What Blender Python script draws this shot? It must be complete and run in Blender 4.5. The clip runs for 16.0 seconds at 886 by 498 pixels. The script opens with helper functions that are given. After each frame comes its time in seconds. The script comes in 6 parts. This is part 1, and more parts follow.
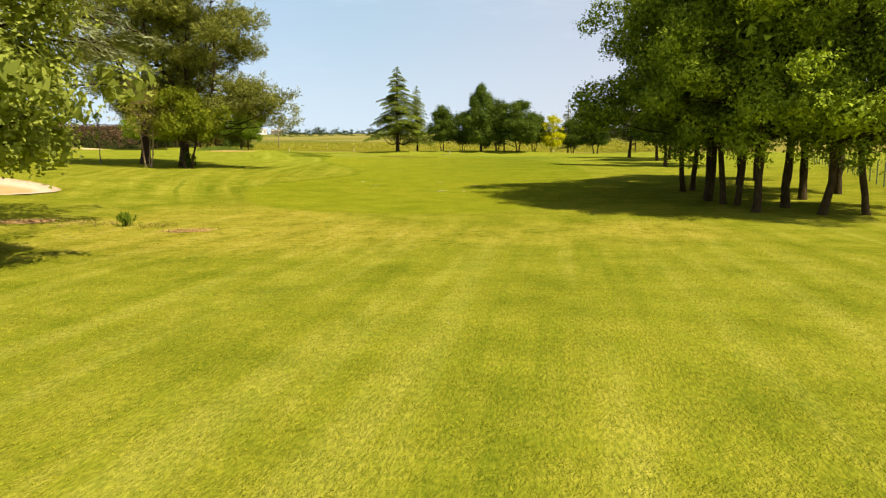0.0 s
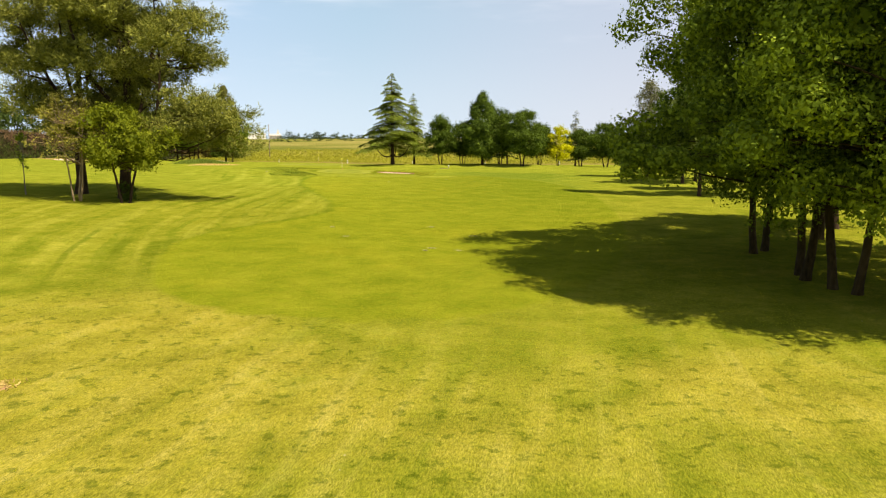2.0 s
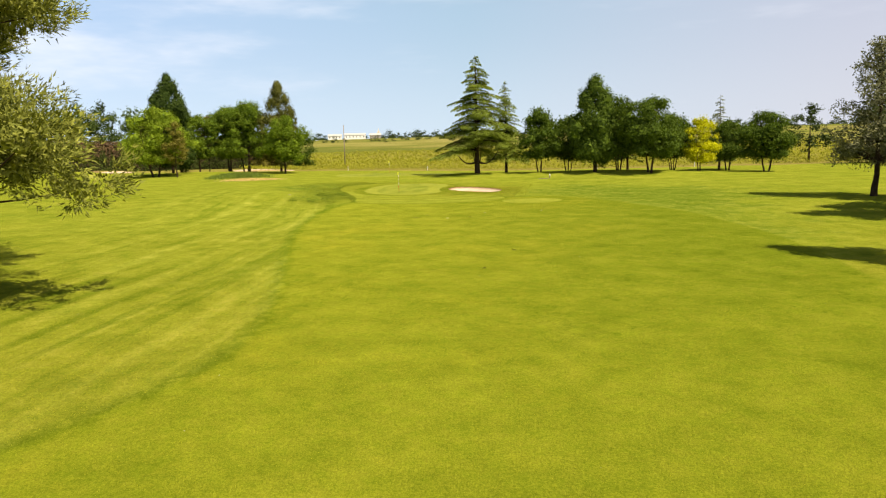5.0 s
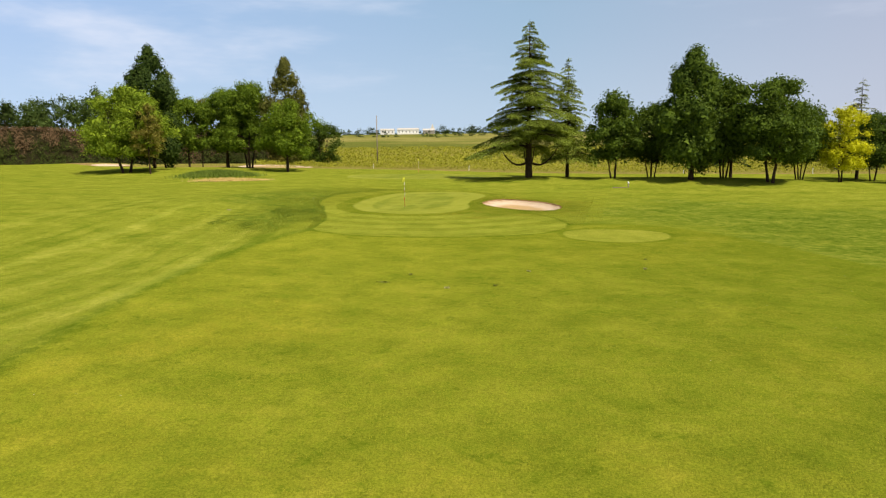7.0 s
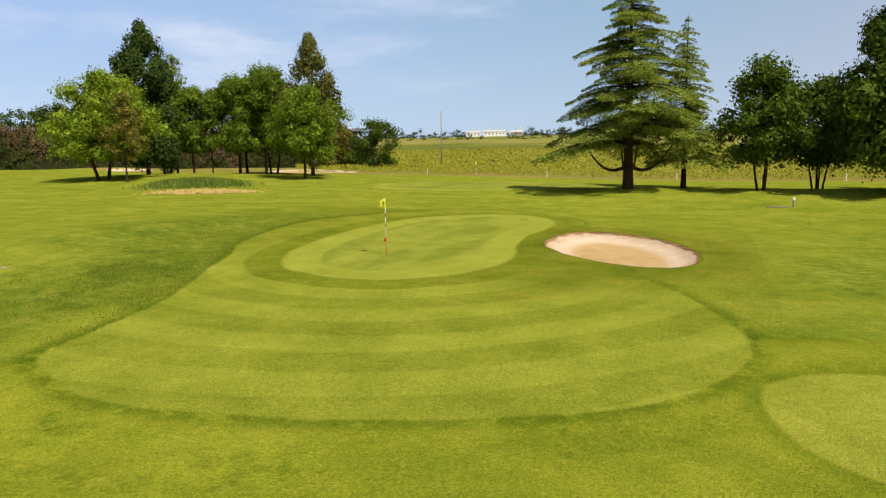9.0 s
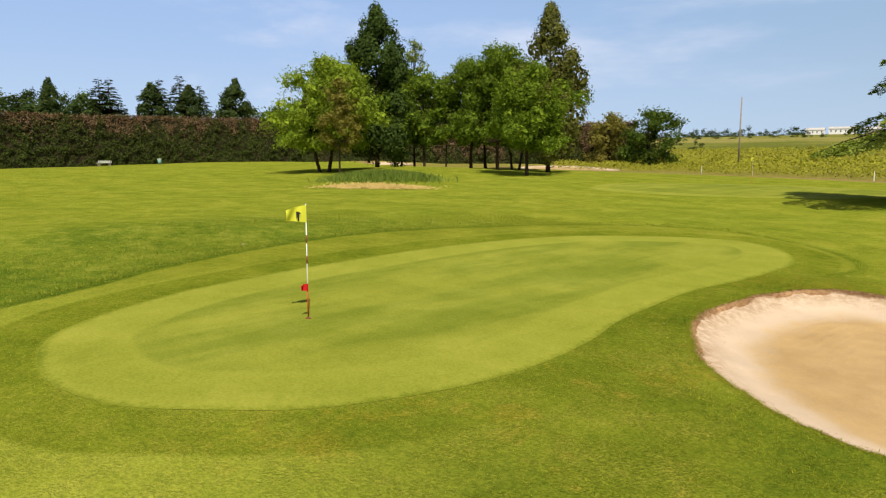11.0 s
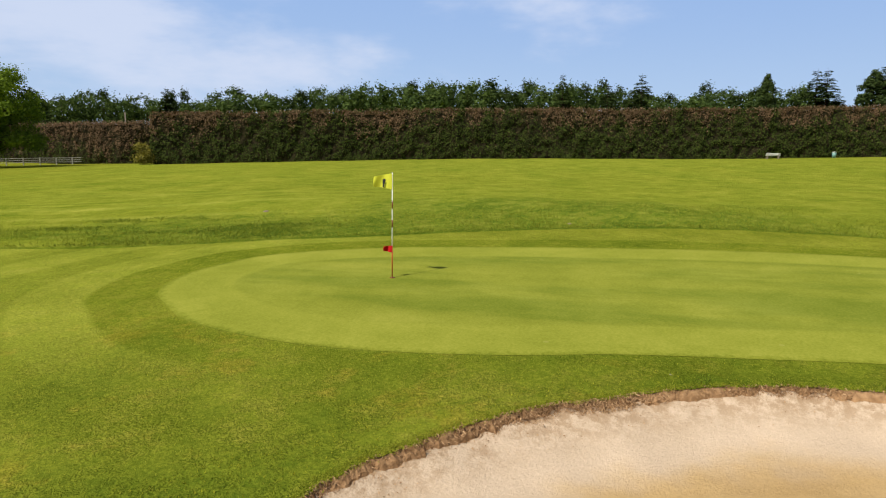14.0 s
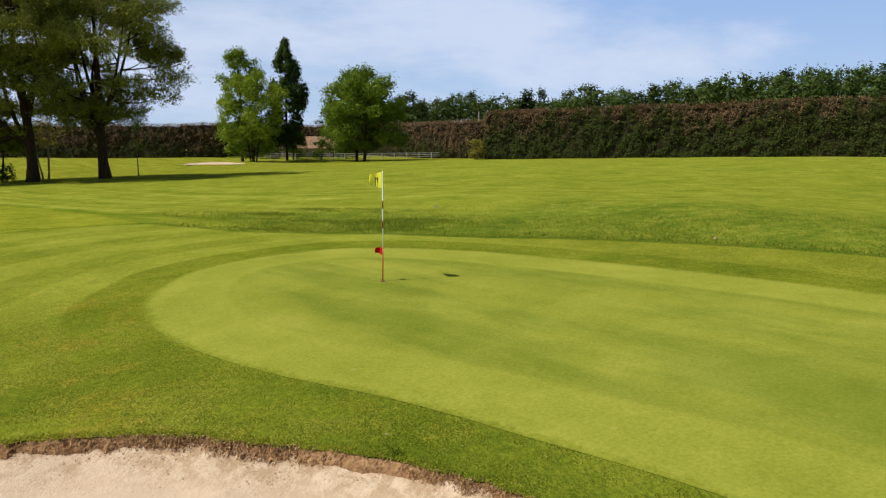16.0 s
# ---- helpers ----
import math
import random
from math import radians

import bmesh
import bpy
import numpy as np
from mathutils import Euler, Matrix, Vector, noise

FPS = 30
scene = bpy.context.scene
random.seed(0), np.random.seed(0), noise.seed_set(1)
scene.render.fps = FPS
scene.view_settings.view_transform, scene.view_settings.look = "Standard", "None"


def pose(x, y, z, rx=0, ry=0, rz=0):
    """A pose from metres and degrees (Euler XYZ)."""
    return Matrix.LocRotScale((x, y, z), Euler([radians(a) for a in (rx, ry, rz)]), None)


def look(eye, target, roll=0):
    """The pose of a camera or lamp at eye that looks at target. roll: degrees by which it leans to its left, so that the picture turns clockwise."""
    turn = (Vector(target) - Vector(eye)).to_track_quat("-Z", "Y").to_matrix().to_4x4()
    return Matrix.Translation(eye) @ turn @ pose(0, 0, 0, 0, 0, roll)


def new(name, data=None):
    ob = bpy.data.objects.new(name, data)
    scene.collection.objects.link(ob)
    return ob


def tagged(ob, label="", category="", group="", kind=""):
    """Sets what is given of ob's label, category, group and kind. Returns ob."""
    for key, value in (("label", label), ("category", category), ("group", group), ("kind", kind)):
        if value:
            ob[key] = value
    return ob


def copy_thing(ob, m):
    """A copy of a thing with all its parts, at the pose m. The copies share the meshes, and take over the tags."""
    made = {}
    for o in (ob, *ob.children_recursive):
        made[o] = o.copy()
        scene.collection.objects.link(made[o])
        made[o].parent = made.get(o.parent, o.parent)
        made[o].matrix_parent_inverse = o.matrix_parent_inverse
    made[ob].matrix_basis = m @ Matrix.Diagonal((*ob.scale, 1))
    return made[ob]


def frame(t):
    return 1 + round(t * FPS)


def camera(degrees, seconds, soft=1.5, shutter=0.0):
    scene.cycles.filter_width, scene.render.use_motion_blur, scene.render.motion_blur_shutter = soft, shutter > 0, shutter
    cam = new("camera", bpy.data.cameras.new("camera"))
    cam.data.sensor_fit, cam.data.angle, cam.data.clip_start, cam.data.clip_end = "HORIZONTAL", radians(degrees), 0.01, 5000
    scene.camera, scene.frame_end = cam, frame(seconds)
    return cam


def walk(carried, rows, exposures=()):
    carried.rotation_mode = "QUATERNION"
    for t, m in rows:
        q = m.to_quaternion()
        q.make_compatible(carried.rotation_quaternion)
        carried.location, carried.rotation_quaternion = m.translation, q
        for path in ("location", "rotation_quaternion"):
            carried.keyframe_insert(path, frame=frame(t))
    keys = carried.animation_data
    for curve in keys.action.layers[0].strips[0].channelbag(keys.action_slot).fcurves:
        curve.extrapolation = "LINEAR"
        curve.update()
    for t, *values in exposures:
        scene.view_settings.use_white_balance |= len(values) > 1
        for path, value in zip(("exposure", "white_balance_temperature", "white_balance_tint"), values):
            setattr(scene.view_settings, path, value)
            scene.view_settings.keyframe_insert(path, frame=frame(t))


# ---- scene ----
cam = camera(65.3, 16, soft=1.25)
PATH = [
    (0, (0.919, -0.581, 2.746), (0.9, 1.401, 2.479), -0.3),
    (0.5, (1.07, 1.889, 3.189), (1.05, 3.872, 2.924), -0.2),
    (1, (1.176, 4.519, 3.708), (1.157, 6.502, 3.445), -0.1),
    (1.5, (1.287, 7.324, 4.229), (1.27, 9.307, 3.968), -0.2),
    (2, (1.471, 10.539, 4.785), (1.448, 12.522, 4.527), -0.2),
    (2.5, (1.709, 14.216, 5.359), (1.671, 16.199, 5.098), -0.5),
    (3, (1.891, 19.235, 5.49), (1.825, 21.217, 5.234), -0.4),
    (3.5, (2.059, 23.697, 5.797), (1.947, 25.677, 5.54), -0.8),
    (4, (2.144, 28.631, 6.171), (1.958, 30.605, 5.908), -0.6),
    (4.2, (2.196, 31.233, 6.292), (1.978, 33.204, 6.029), -0.9),
    (6.3, (0.743, 58.901, 6.709), (0.311, 60.834, 6.433), -0.6),
    (6.5, (0.411, 61.427, 6.726), (-0.032, 63.358, 6.451), -0.4),
    (7, (-0.276, 68.235, 6.635), (-0.754, 70.157, 6.362), -0.4),
    (7.5, (-1.185, 74.792, 6.578), (-1.691, 76.708, 6.31), -0.3),
    (8, (-2.057, 81.2, 6.51), (-2.607, 83.105, 6.245), -0.2),
    (8.2, (-2.42, 83.607, 6.556), (-2.992, 85.505, 6.29), -0.4),
    (10.3, (-4.814, 105.272, 6.091), (-5.968, 106.884, 5.832), -0.0),
    (10.5, (-4.635, 106.416, 6.068), (-5.87, 107.968, 5.806), 0.0),
    (11, (-4.045, 109.334, 5.813), (-5.499, 110.682, 5.553), 0.1),
    (11.5, (-3.526, 111.818, 5.635), (-5.202, 112.878, 5.372), 0.2),
    (12, (-2.797, 113.95, 5.561), (-4.649, 114.655, 5.297), 0.5),
    (12.5, (-2.266, 115.834, 5.494), (-4.213, 116.204, 5.224), 0.6),
    (13, (-1.904, 117.499, 5.461), (-3.884, 117.548, 5.185), 0.6),
    (13.5, (-1.74, 119.087, 5.452), (-3.705, 118.842, 5.172), 0.7),
    (14, (-1.838, 120.508, 5.463), (-3.756, 120.016, 5.176), 0.7),
    (14.5, (-2.373, 122.044, 5.505), (-4.208, 121.304, 5.212), 0.8),
    (15, (-3.414, 123.592, 5.533), (-5.131, 122.61, 5.235), 0.8),
    (15.5, (-4.783, 124.935, 5.556), (-6.363, 123.746, 5.252), 0.7),
    (16, (-6.412, 126.106, 5.558), (-7.824, 124.723, 5.248), 0.6),
]
walk(cam, [(t, look(eye, target, roll)) for t, eye, target, roll in PATH],
     [(0, 0.50, 7500, 10), (4.2, 0.53, 7600, 10), (6.5, 0.14, 6850, 10), (10.5, 0.06, 6700, 10), (13, -0.06, 6450, 10), (16, -0.10, 6300, 10)])

# ---- light ----
SUN = Vector((0.84, -0.54, 1.30)).normalized()
world = bpy.data.worlds.new("sky")
scene.world = world
world.use_nodes = True
wn, wl = world.node_tree.nodes, world.node_tree.links
sky = wn.new("ShaderNodeTexSky")
sky.sky_type, sky.sun_disc = "NISHITA", False
sky.sun_elevation, sky.sun_rotation = math.asin(SUN.z), math.atan2(SUN.x, SUN.y)
sky.air_density, sky.dust_density, sky.ozone_density = 1.0, 0.4, 2.5
sun = new("sun", bpy.data.lights.new("sun", "SUN"))
sun.data.energy, sun.data.angle, sun.data.color = 5.6, radians(0.53), (1.0, 0.93, 0.80)
sun.matrix_world = look((0, 0, 60), Vector((0, 0, 60)) - SUN)

# ---- materials ----


def material(name):
    m = bpy.data.materials.new(name)
    m.use_nodes = True
    n, l = m.node_tree.nodes, m.node_tree.links
    return m, n, l, n["Principled BSDF"]


def ramp(n, l, fac, stops):
    r = n.new("ShaderNodeValToRGB")
    while len(r.color_ramp.elements) < len(stops):
        r.color_ramp.elements.new(0.5)
    for e, (p, c) in zip(r.color_ramp.elements, stops):
        e.position, e.color = p, (*c, 1)
    l.new(fac, r.inputs["Fac"])
    return r.outputs["Color"]


def noise_tex(n, l, vec, scale, detail=4.0, rough=0.55):
    t = n.new("ShaderNodeTexNoise")
    t.inputs["Scale"].default_value, t.inputs["Detail"].default_value, t.inputs["Roughness"].default_value = scale, detail, rough
    if vec is not None:
        l.new(vec, t.inputs["Vector"])
    return t.outputs["Fac"]


def mix_rgb(n, l, fac, a, b, mode="MIX"):
    m = n.new("ShaderNodeMix")
    m.data_type, m.blend_type = "RGBA", mode
    for sock, v in ((m.inputs["Factor"], fac), (m.inputs[6], a), (m.inputs[7], b)):
        if isinstance(v, (int, float)):
            sock.default_value = v
        elif isinstance(v, tuple):
            sock.default_value = (*v, 1)
        else:
            l.new(v, sock)
    return m.outputs[2]


def math_node(n, l, op, a, b=0.0, c=0.0, clamp=False):
    m = n.new("ShaderNodeMath")
    m.operation, m.use_clamp = op, clamp
    for sock, v in zip(m.inputs, (a, b, c)):
        if isinstance(v, (int, float)):
            sock.default_value = v
        else:
            l.new(v, sock)
    return m.outputs[0]


def smooth_step(n, l, value, lo, hi):
    m = n.new("ShaderNodeMapRange")
    m.interpolation_type = "SMOOTHSTEP"
    l.new(value, m.inputs["Value"])
    m.inputs["From Min"].default_value, m.inputs["From Max"].default_value = lo, hi
    return m.outputs["Result"]


def bump(n, l, bsdf, height, strength=0.4, distance=0.03):
    b = n.new("ShaderNodeBump")
    b.inputs["Strength"].default_value, b.inputs["Distance"].default_value = strength, distance
    l.new(height, b.inputs["Height"])
    l.new(b.outputs["Normal"], bsdf.inputs["Normal"])


def position(n):
    return n.new("ShaderNodeNewGeometry").outputs["Position"]


# thin high cloud veils over the clear sky
veil = wn.new("ShaderNodeMapping")
veil.inputs["Scale"].default_value = (1.0, 2.2, 6.0)
wl.new(wn.new("ShaderNodeTexCoord").outputs["Generated"], veil.inputs["Vector"])
way = wn.new("ShaderNodeSeparateXYZ")
wl.new(veil.inputs["Vector"].links[0].from_socket, way.inputs["Vector"])
southern = math_node(wn, wl, "MULTIPLY", smooth_step(wn, wl, math_node(wn, wl, "MULTIPLY", way.outputs["Y"], -1.0), 0.15, 0.85), 0.21)
cirrus = smooth_step(wn, wl, math_node(wn, wl, "ADD", southern, noise_tex(wn, wl, veil.outputs["Vector"], 1.1, 6, 0.6)), 0.50, 0.74)
tinted = mix_rgb(wn, wl, 1.0, sky.outputs["Color"], (0.46, 0.45, 0.48), "MULTIPLY")
# summer haze, thickest towards the horizon, bluer westwards
up = wn.new("ShaderNodeSeparateXYZ")
wl.new(veil.inputs["Vector"].links[0].from_socket, up.inputs["Vector"])
round_ = math_node(wn, wl, "MULTIPLY_ADD", up.outputs["X"], 0.5, 0.44)
low_haze = ramp(wn, wl, round_, [(0.05, (0.50, 0.66, 0.88)), (0.38, (0.46, 0.595, 0.765)), (0.62, (0.49, 0.54, 0.675))])
high_haze = ramp(wn, wl, round_, [(0.05, (0.355, 0.525, 0.845)), (0.38, (0.315, 0.475, 0.665)), (0.62, (0.41, 0.47, 0.63))])
haze_col = mix_rgb(wn, wl, 1.0, mix_rgb(wn, wl, smooth_step(wn, wl, up.outputs["Z"], 0.0, 0.22), low_haze, high_haze), (8.9, 8.9, 8.9), "MULTIPLY")
haze = math_node(wn, wl, "SUBTRACT", 0.94, math_node(wn, wl, "MULTIPLY", smooth_step(wn, wl, up.outputs["Z"], 0.19, 0.38), 0.93))
clear = mix_rgb(wn, wl, haze, tinted, haze_col)
wl.new(mix_rgb(wn, wl, math_node(wn, wl, "MULTIPLY", cirrus, 0.75), clear, (6.4, 6.9, 8.2)), wn["Background"].inputs["Color"])
wn["Background"].inputs["Strength"].default_value = 0.117


def leaf_material(name, dark, light, glow=0.35, rough=0.7):
    """Foliage: each leaf or spray varies, light shines through."""
    m, n, l, p = material(name)
    geo = n.new("ShaderNodeNewGeometry")
    big = noise_tex(n, l, geo.outputs["Position"], 0.7, 3)
    fac = math_node(n, l, "ADD", math_node(n, l, "MULTIPLY", geo.outputs["Random Per Island"], 0.65), math_node(n, l, "MULTIPLY", big, 0.5), clamp=True)
    col = ramp(n, l, fac, [(0.15, dark), (0.9, light)])
    l.new(col, p.inputs["Base Color"])
    p.inputs["Roughness"].default_value = rough
    p.inputs["Specular IOR Level"].default_value = 0.08
    tr = n.new("ShaderNodeBsdfTranslucent")
    l.new(mix_rgb(n, l, 0.6, col, (light[0] * 1.5, light[1] * 1.5, light[2] * 0.8)), tr.inputs["Color"])
    mx = n.new("ShaderNodeMixShader")
    mx.inputs[0].default_value = 0.65 * glow
    l.new(p.outputs[0], mx.inputs[1])
    l.new(tr.outputs[0], mx.inputs[2])
    l.new(mx.outputs[0], n["Material Output"].inputs["Surface"])
    return m


def plain_material(name, a, b, scale=8.0, rough=0.7, strength=0.3, distance=0.02, metal=0.0, stretch=None):
    """A grained surface between two colours, with a coarser stain over it."""
    m, n, l, p = material(name)
    tc = n.new("ShaderNodeTexCoord").outputs["Object"]
    if stretch:
        mp = n.new("ShaderNodeMapping")
        mp.inputs["Scale"].default_value = stretch
        l.new(tc, mp.inputs["Vector"])
        tc = mp.outputs["Vector"]
    fine, coarse = noise_tex(n, l, tc, scale, 5), noise_tex(n, l, tc, scale * 0.13, 3)
    f = math_node(n, l, "ADD", math_node(n, l, "MULTIPLY", fine, 0.6), math_node(n, l, "MULTIPLY", coarse, 0.4))
    l.new(ramp(n, l, f, [(0.3, a), (0.7, b)]), p.inputs["Base Color"])
    p.inputs["Roughness"].default_value, p.inputs["Metallic"].default_value = rough, metal
    p.inputs["Specular IOR Level"].default_value = 0.1 if rough > 0.8 else 0.5
    bump(n, l, p, fine, strength, distance)
    return m


BARK = plain_material("bark", (0.018, 0.012, 0.008), (0.070, 0.046, 0.027), 9, 0.9, 0.8, 0.04, stretch=(1, 1, 0.25))
BARK_OAK = plain_material("oak bark", (0.018, 0.013, 0.006), (0.085, 0.060, 0.026), 11, 0.9, 1.0, 0.05, stretch=(1, 1, 0.3))
BARK_PALE = plain_material("pale bark", (0.10, 0.085, 0.065), (0.26, 0.22, 0.17), 9, 0.9, 0.6, 0.03, stretch=(1, 1, 0.3))
GROVE_LEAF = leaf_material("oak leaf", (0.050, 0.090, 0.008), (0.38, 0.48, 0.04), 0.22)
OAK_LEAF = leaf_material("broad leaf mid green", (0.038, 0.080, 0.007), (0.195, 0.275, 0.022), 0.46)
DARK_LEAF = leaf_material("broad leaf dark green", (0.015, 0.034, 0.005), (0.088, 0.135, 0.014), 0.3)
LIME_LEAF = leaf_material("broad leaf bright green", (0.075, 0.130, 0.010), (0.26, 0.34, 0.028), 0.34)
YELLOW_LEAF = leaf_material("golden leaf", (0.30, 0.32, 0.012), (0.58, 0.56, 0.02))
BROWN_LEAF = leaf_material("olive brown leaf", (0.080, 0.082, 0.014), (0.26, 0.225, 0.045))
NEEDLE = leaf_material("cedar needle", (0.070, 0.105, 0.014), (0.27, 0.33, 0.052), 0.38)
GREY_NEEDLE = leaf_material("grey green needle", (0.10, 0.12, 0.06), (0.29, 0.32, 0.17), 0.25)
PINE_NEEDLE = leaf_material("pine needle", (0.045, 0.062, 0.013), (0.29, 0.30, 0.056), 0.06)
CYPRESS = leaf_material("cypress green", (0.016, 0.034, 0.007), (0.058, 0.090, 0.015), 0.15)
HEDGE_GREEN = leaf_material("hedge green", (0.010, 0.020, 0.004), (0.070, 0.092, 0.016), 0.12)
DRY_SHOOT = leaf_material("dry shoot", (0.16, 0.10, 0.055), (0.40, 0.28, 0.17), 0.15)
HEDGE_BROWN = leaf_material("hedge brown", (0.050, 0.034, 0.017), (0.210, 0.130, 0.070), 0.12)
FAR_LEAF = leaf_material("far foliage", (0.020, 0.042, 0.011), (0.088, 0.128, 0.028), 0.18)
VINE_LEAF = leaf_material("vine leaf", (0.13, 0.145, 0.012), (0.31, 0.30, 0.030), 0.3)
TALL_GRASS = leaf_material("tall grass", (0.07, 0.12, 0.016), (0.19, 0.25, 0.04), 0.3)
STRAW = leaf_material("straw", (0.30, 0.21, 0.065), (0.52, 0.39, 0.14), 0.25)

# ---- ground ----


def smooth_ramp(v):
    """max(v, 0) with a round knee of about 6 m."""
    return (np.sqrt(v * v + 36.0) + v) / 2


def blob(x, y, cx, cy, rx, ry, turn=0.0):
    c, s = math.cos(radians(turn)), math.sin(radians(turn))
    u, v = ((x - cx) * c + (y - cy) * s) / rx, (-(x - cx) * s + (y - cy) * c) / ry
    return np.exp(-(u * u + v * v))


def lumps(seed, x, y):
    """Smooth random lumps about one unit across, between -1 and 1."""
    table = np.random.default_rng(seed).uniform(-1, 1, (256, 256))
    x, y = np.asarray(x, float), np.asarray(y, float)
    i, j = np.floor(x).astype(int), np.floor(y).astype(int)
    u, v = x - i, y - j
    u, v = u * u * (3 - 2 * u), v * v * (3 - 2 * v)
    a, b = table[i % 256, j % 256], table[(i + 1) % 256, j % 256]
    c, d = table[i % 256, (j + 1) % 256], table[(i + 1) % 256, (j + 1) % 256]
    return (a * (1 - u) + b * u) * (1 - v) + (c * (1 - u) + d * u) * v


def closed_curve(points, steps=8):
    """A closed Catmull-Rom curve through the points."""
    p = np.array(points, float)
    out = []
    for i in range(len(p)):
        a, b, c, d = p[i - 1], p[i], p[(i + 1) % len(p)], p[(i + 2) % len(p)]
        for k in range(steps):
            t = k / steps
            out.append(0.5 * (2 * b + (c - a) * t + (2 * a - 5 * b + 4 * c - d) * t * t + (3 * b - a - 3 * c + d) * t ** 3))
    return np.array(out)


def signed(x, y, curve):
    """Distance to a closed curve, positive inside."""
    x, y = np.asarray(x, float), np.asarray(y, float)
    shape = x.shape
    x, y = x.ravel(), y.ravel()
    best, inside = np.full(x.shape, 1e9), np.zeros(x.shape, bool)
    for a, b in zip(curve, np.roll(curve, -1, 0)):
        d = b - a
        t = np.clip(((x - a[0]) * d[0] + (y - a[1]) * d[1]) / (d @ d + 1e-9), 0, 1)
        best = np.minimum(best, (x - a[0] - t * d[0]) ** 2 + (y - a[1] - t * d[1]) ** 2)
        with np.errstate(divide="ignore", invalid="ignore"):
            cross = (a[1] > y) != (b[1] > y)
            inside ^= cross & (x < (b[0] - a[0]) * (y - a[1]) / (b[1] - a[1] + 1e-12) + a[0])
    best = np.sqrt(best)
    return np.where(inside, best, -best).reshape(shape)


GREEN = closed_curve([(-16.2, 111.9), (-14.6, 111.6), (-13.1, 112.0), (-12.1, 112.9), (-11.3, 113.9), (-10.75, 115.4), (-10.55, 116.9), (-10.75, 118.8), (-11.25, 120.6), (-11.5, 122.2), (-11.7, 124.3), (-11.45, 127), (-11.6, 130), (-12.9, 132.3), (-14.9, 133), (-17.2, 131.2), (-18.8, 128.6), (-19.5, 125), (-19.6, 121.3), (-19.4, 118.5), (-18.9, 116), (-18.2, 114.2), (-17.2, 112.6)])
APRON = closed_curve([(-16.1, 102.7), (-14.9, 101.8), (-12.8, 101.2), (-9.6, 101.8), (-6.9, 102.9), (-4.8, 104.2), (-3.4, 106.2), (-2.9, 108.7), (-3.8, 112.2), (-5.5, 115.5), (-8, 117.5), (-10, 120), (-10.9, 123), (-10.7, 127), (-10.2, 130.8), (-12.1, 133.5), (-14.6, 134.8), (-17.2, 134.6), (-20.6, 131.6), (-22.5, 127), (-23.0, 123), (-22.5, 119), (-21.6, 116), (-20.2, 113.6), (-19, 111), (-17.7, 108.3), (-16.8, 105.5)])
BUNKER = closed_curve([(-10.65, 123.2), (-10.3, 121.6), (-9.6, 120.4), (-8.9, 119.4), (-7.9, 118.6), (-7, 118.1), (-5.9, 117.9), (-4.8, 118.3), (-4.2, 119.8), (-4.3, 122.2), (-5.1, 124.7), (-6.4, 126.6), (-8.3, 127.5), (-9.8, 127.1), (-10.5, 125.4)])
GREEN_FAR = closed_curve([(-33, 150), (-27, 148.5), (-19, 150.5), (-10, 156), (-9, 162), (-17, 166), (-27, 165.5), (-34, 158)])
TEE = closed_curve([(-2.9, 105.3), (-2.43, 103.5), (-1.27, 102.4), (0.26, 102.1), (1.71, 102.8), (2.43, 104.1), (2.4, 106.1), (1.16, 107.2), (-1.13, 107.25), (-2.5, 106.5)])
FAIRWAY = closed_curve([(-3, 30), (-8, 33), (-10.8, 39), (-12, 45), (-10.7, 49.6), (-8.6, 53.8), (-7.1, 59), (-8.2, 65.5), (-11.5, 75), (-13.5, 81), (-15.2, 88), (-16.2, 94), (-16.4, 98.3), (-16.1, 102), (-14, 106), (-7, 108), (2, 109.5), (8, 100), (12, 90), (14, 76), (13, 60), (11, 48), (8, 38), (3, 31)])
BUNKER_LEFT = closed_curve([(-20.7, 37.8), (-21.3, 36.2), (-23, 35.2), (-27, 35.0), (-31, 36.2), (-32, 38.6), (-29, 40.2), (-25, 40.0), (-22.3, 39.2)])
BUNKER_BACK = closed_curve([(-93.6, 176.6), (-91.4, 176.9), (-89.6, 179.4), (-89.2, 182.0), (-91.4, 182.0), (-93.4, 180), (-94.2, 178)])
BUNKER_FAR = closed_curve([(-66, 180.6), (-63, 179.4), (-58, 182.6), (-54.6, 186.3), (-55.6, 188.2), (-59.5, 187), (-64, 183.8)])
BUNKER_SOUTH = closed_curve([(-61, 22), (-57, 20), (-55, 23), (-58, 27), (-63, 27)])


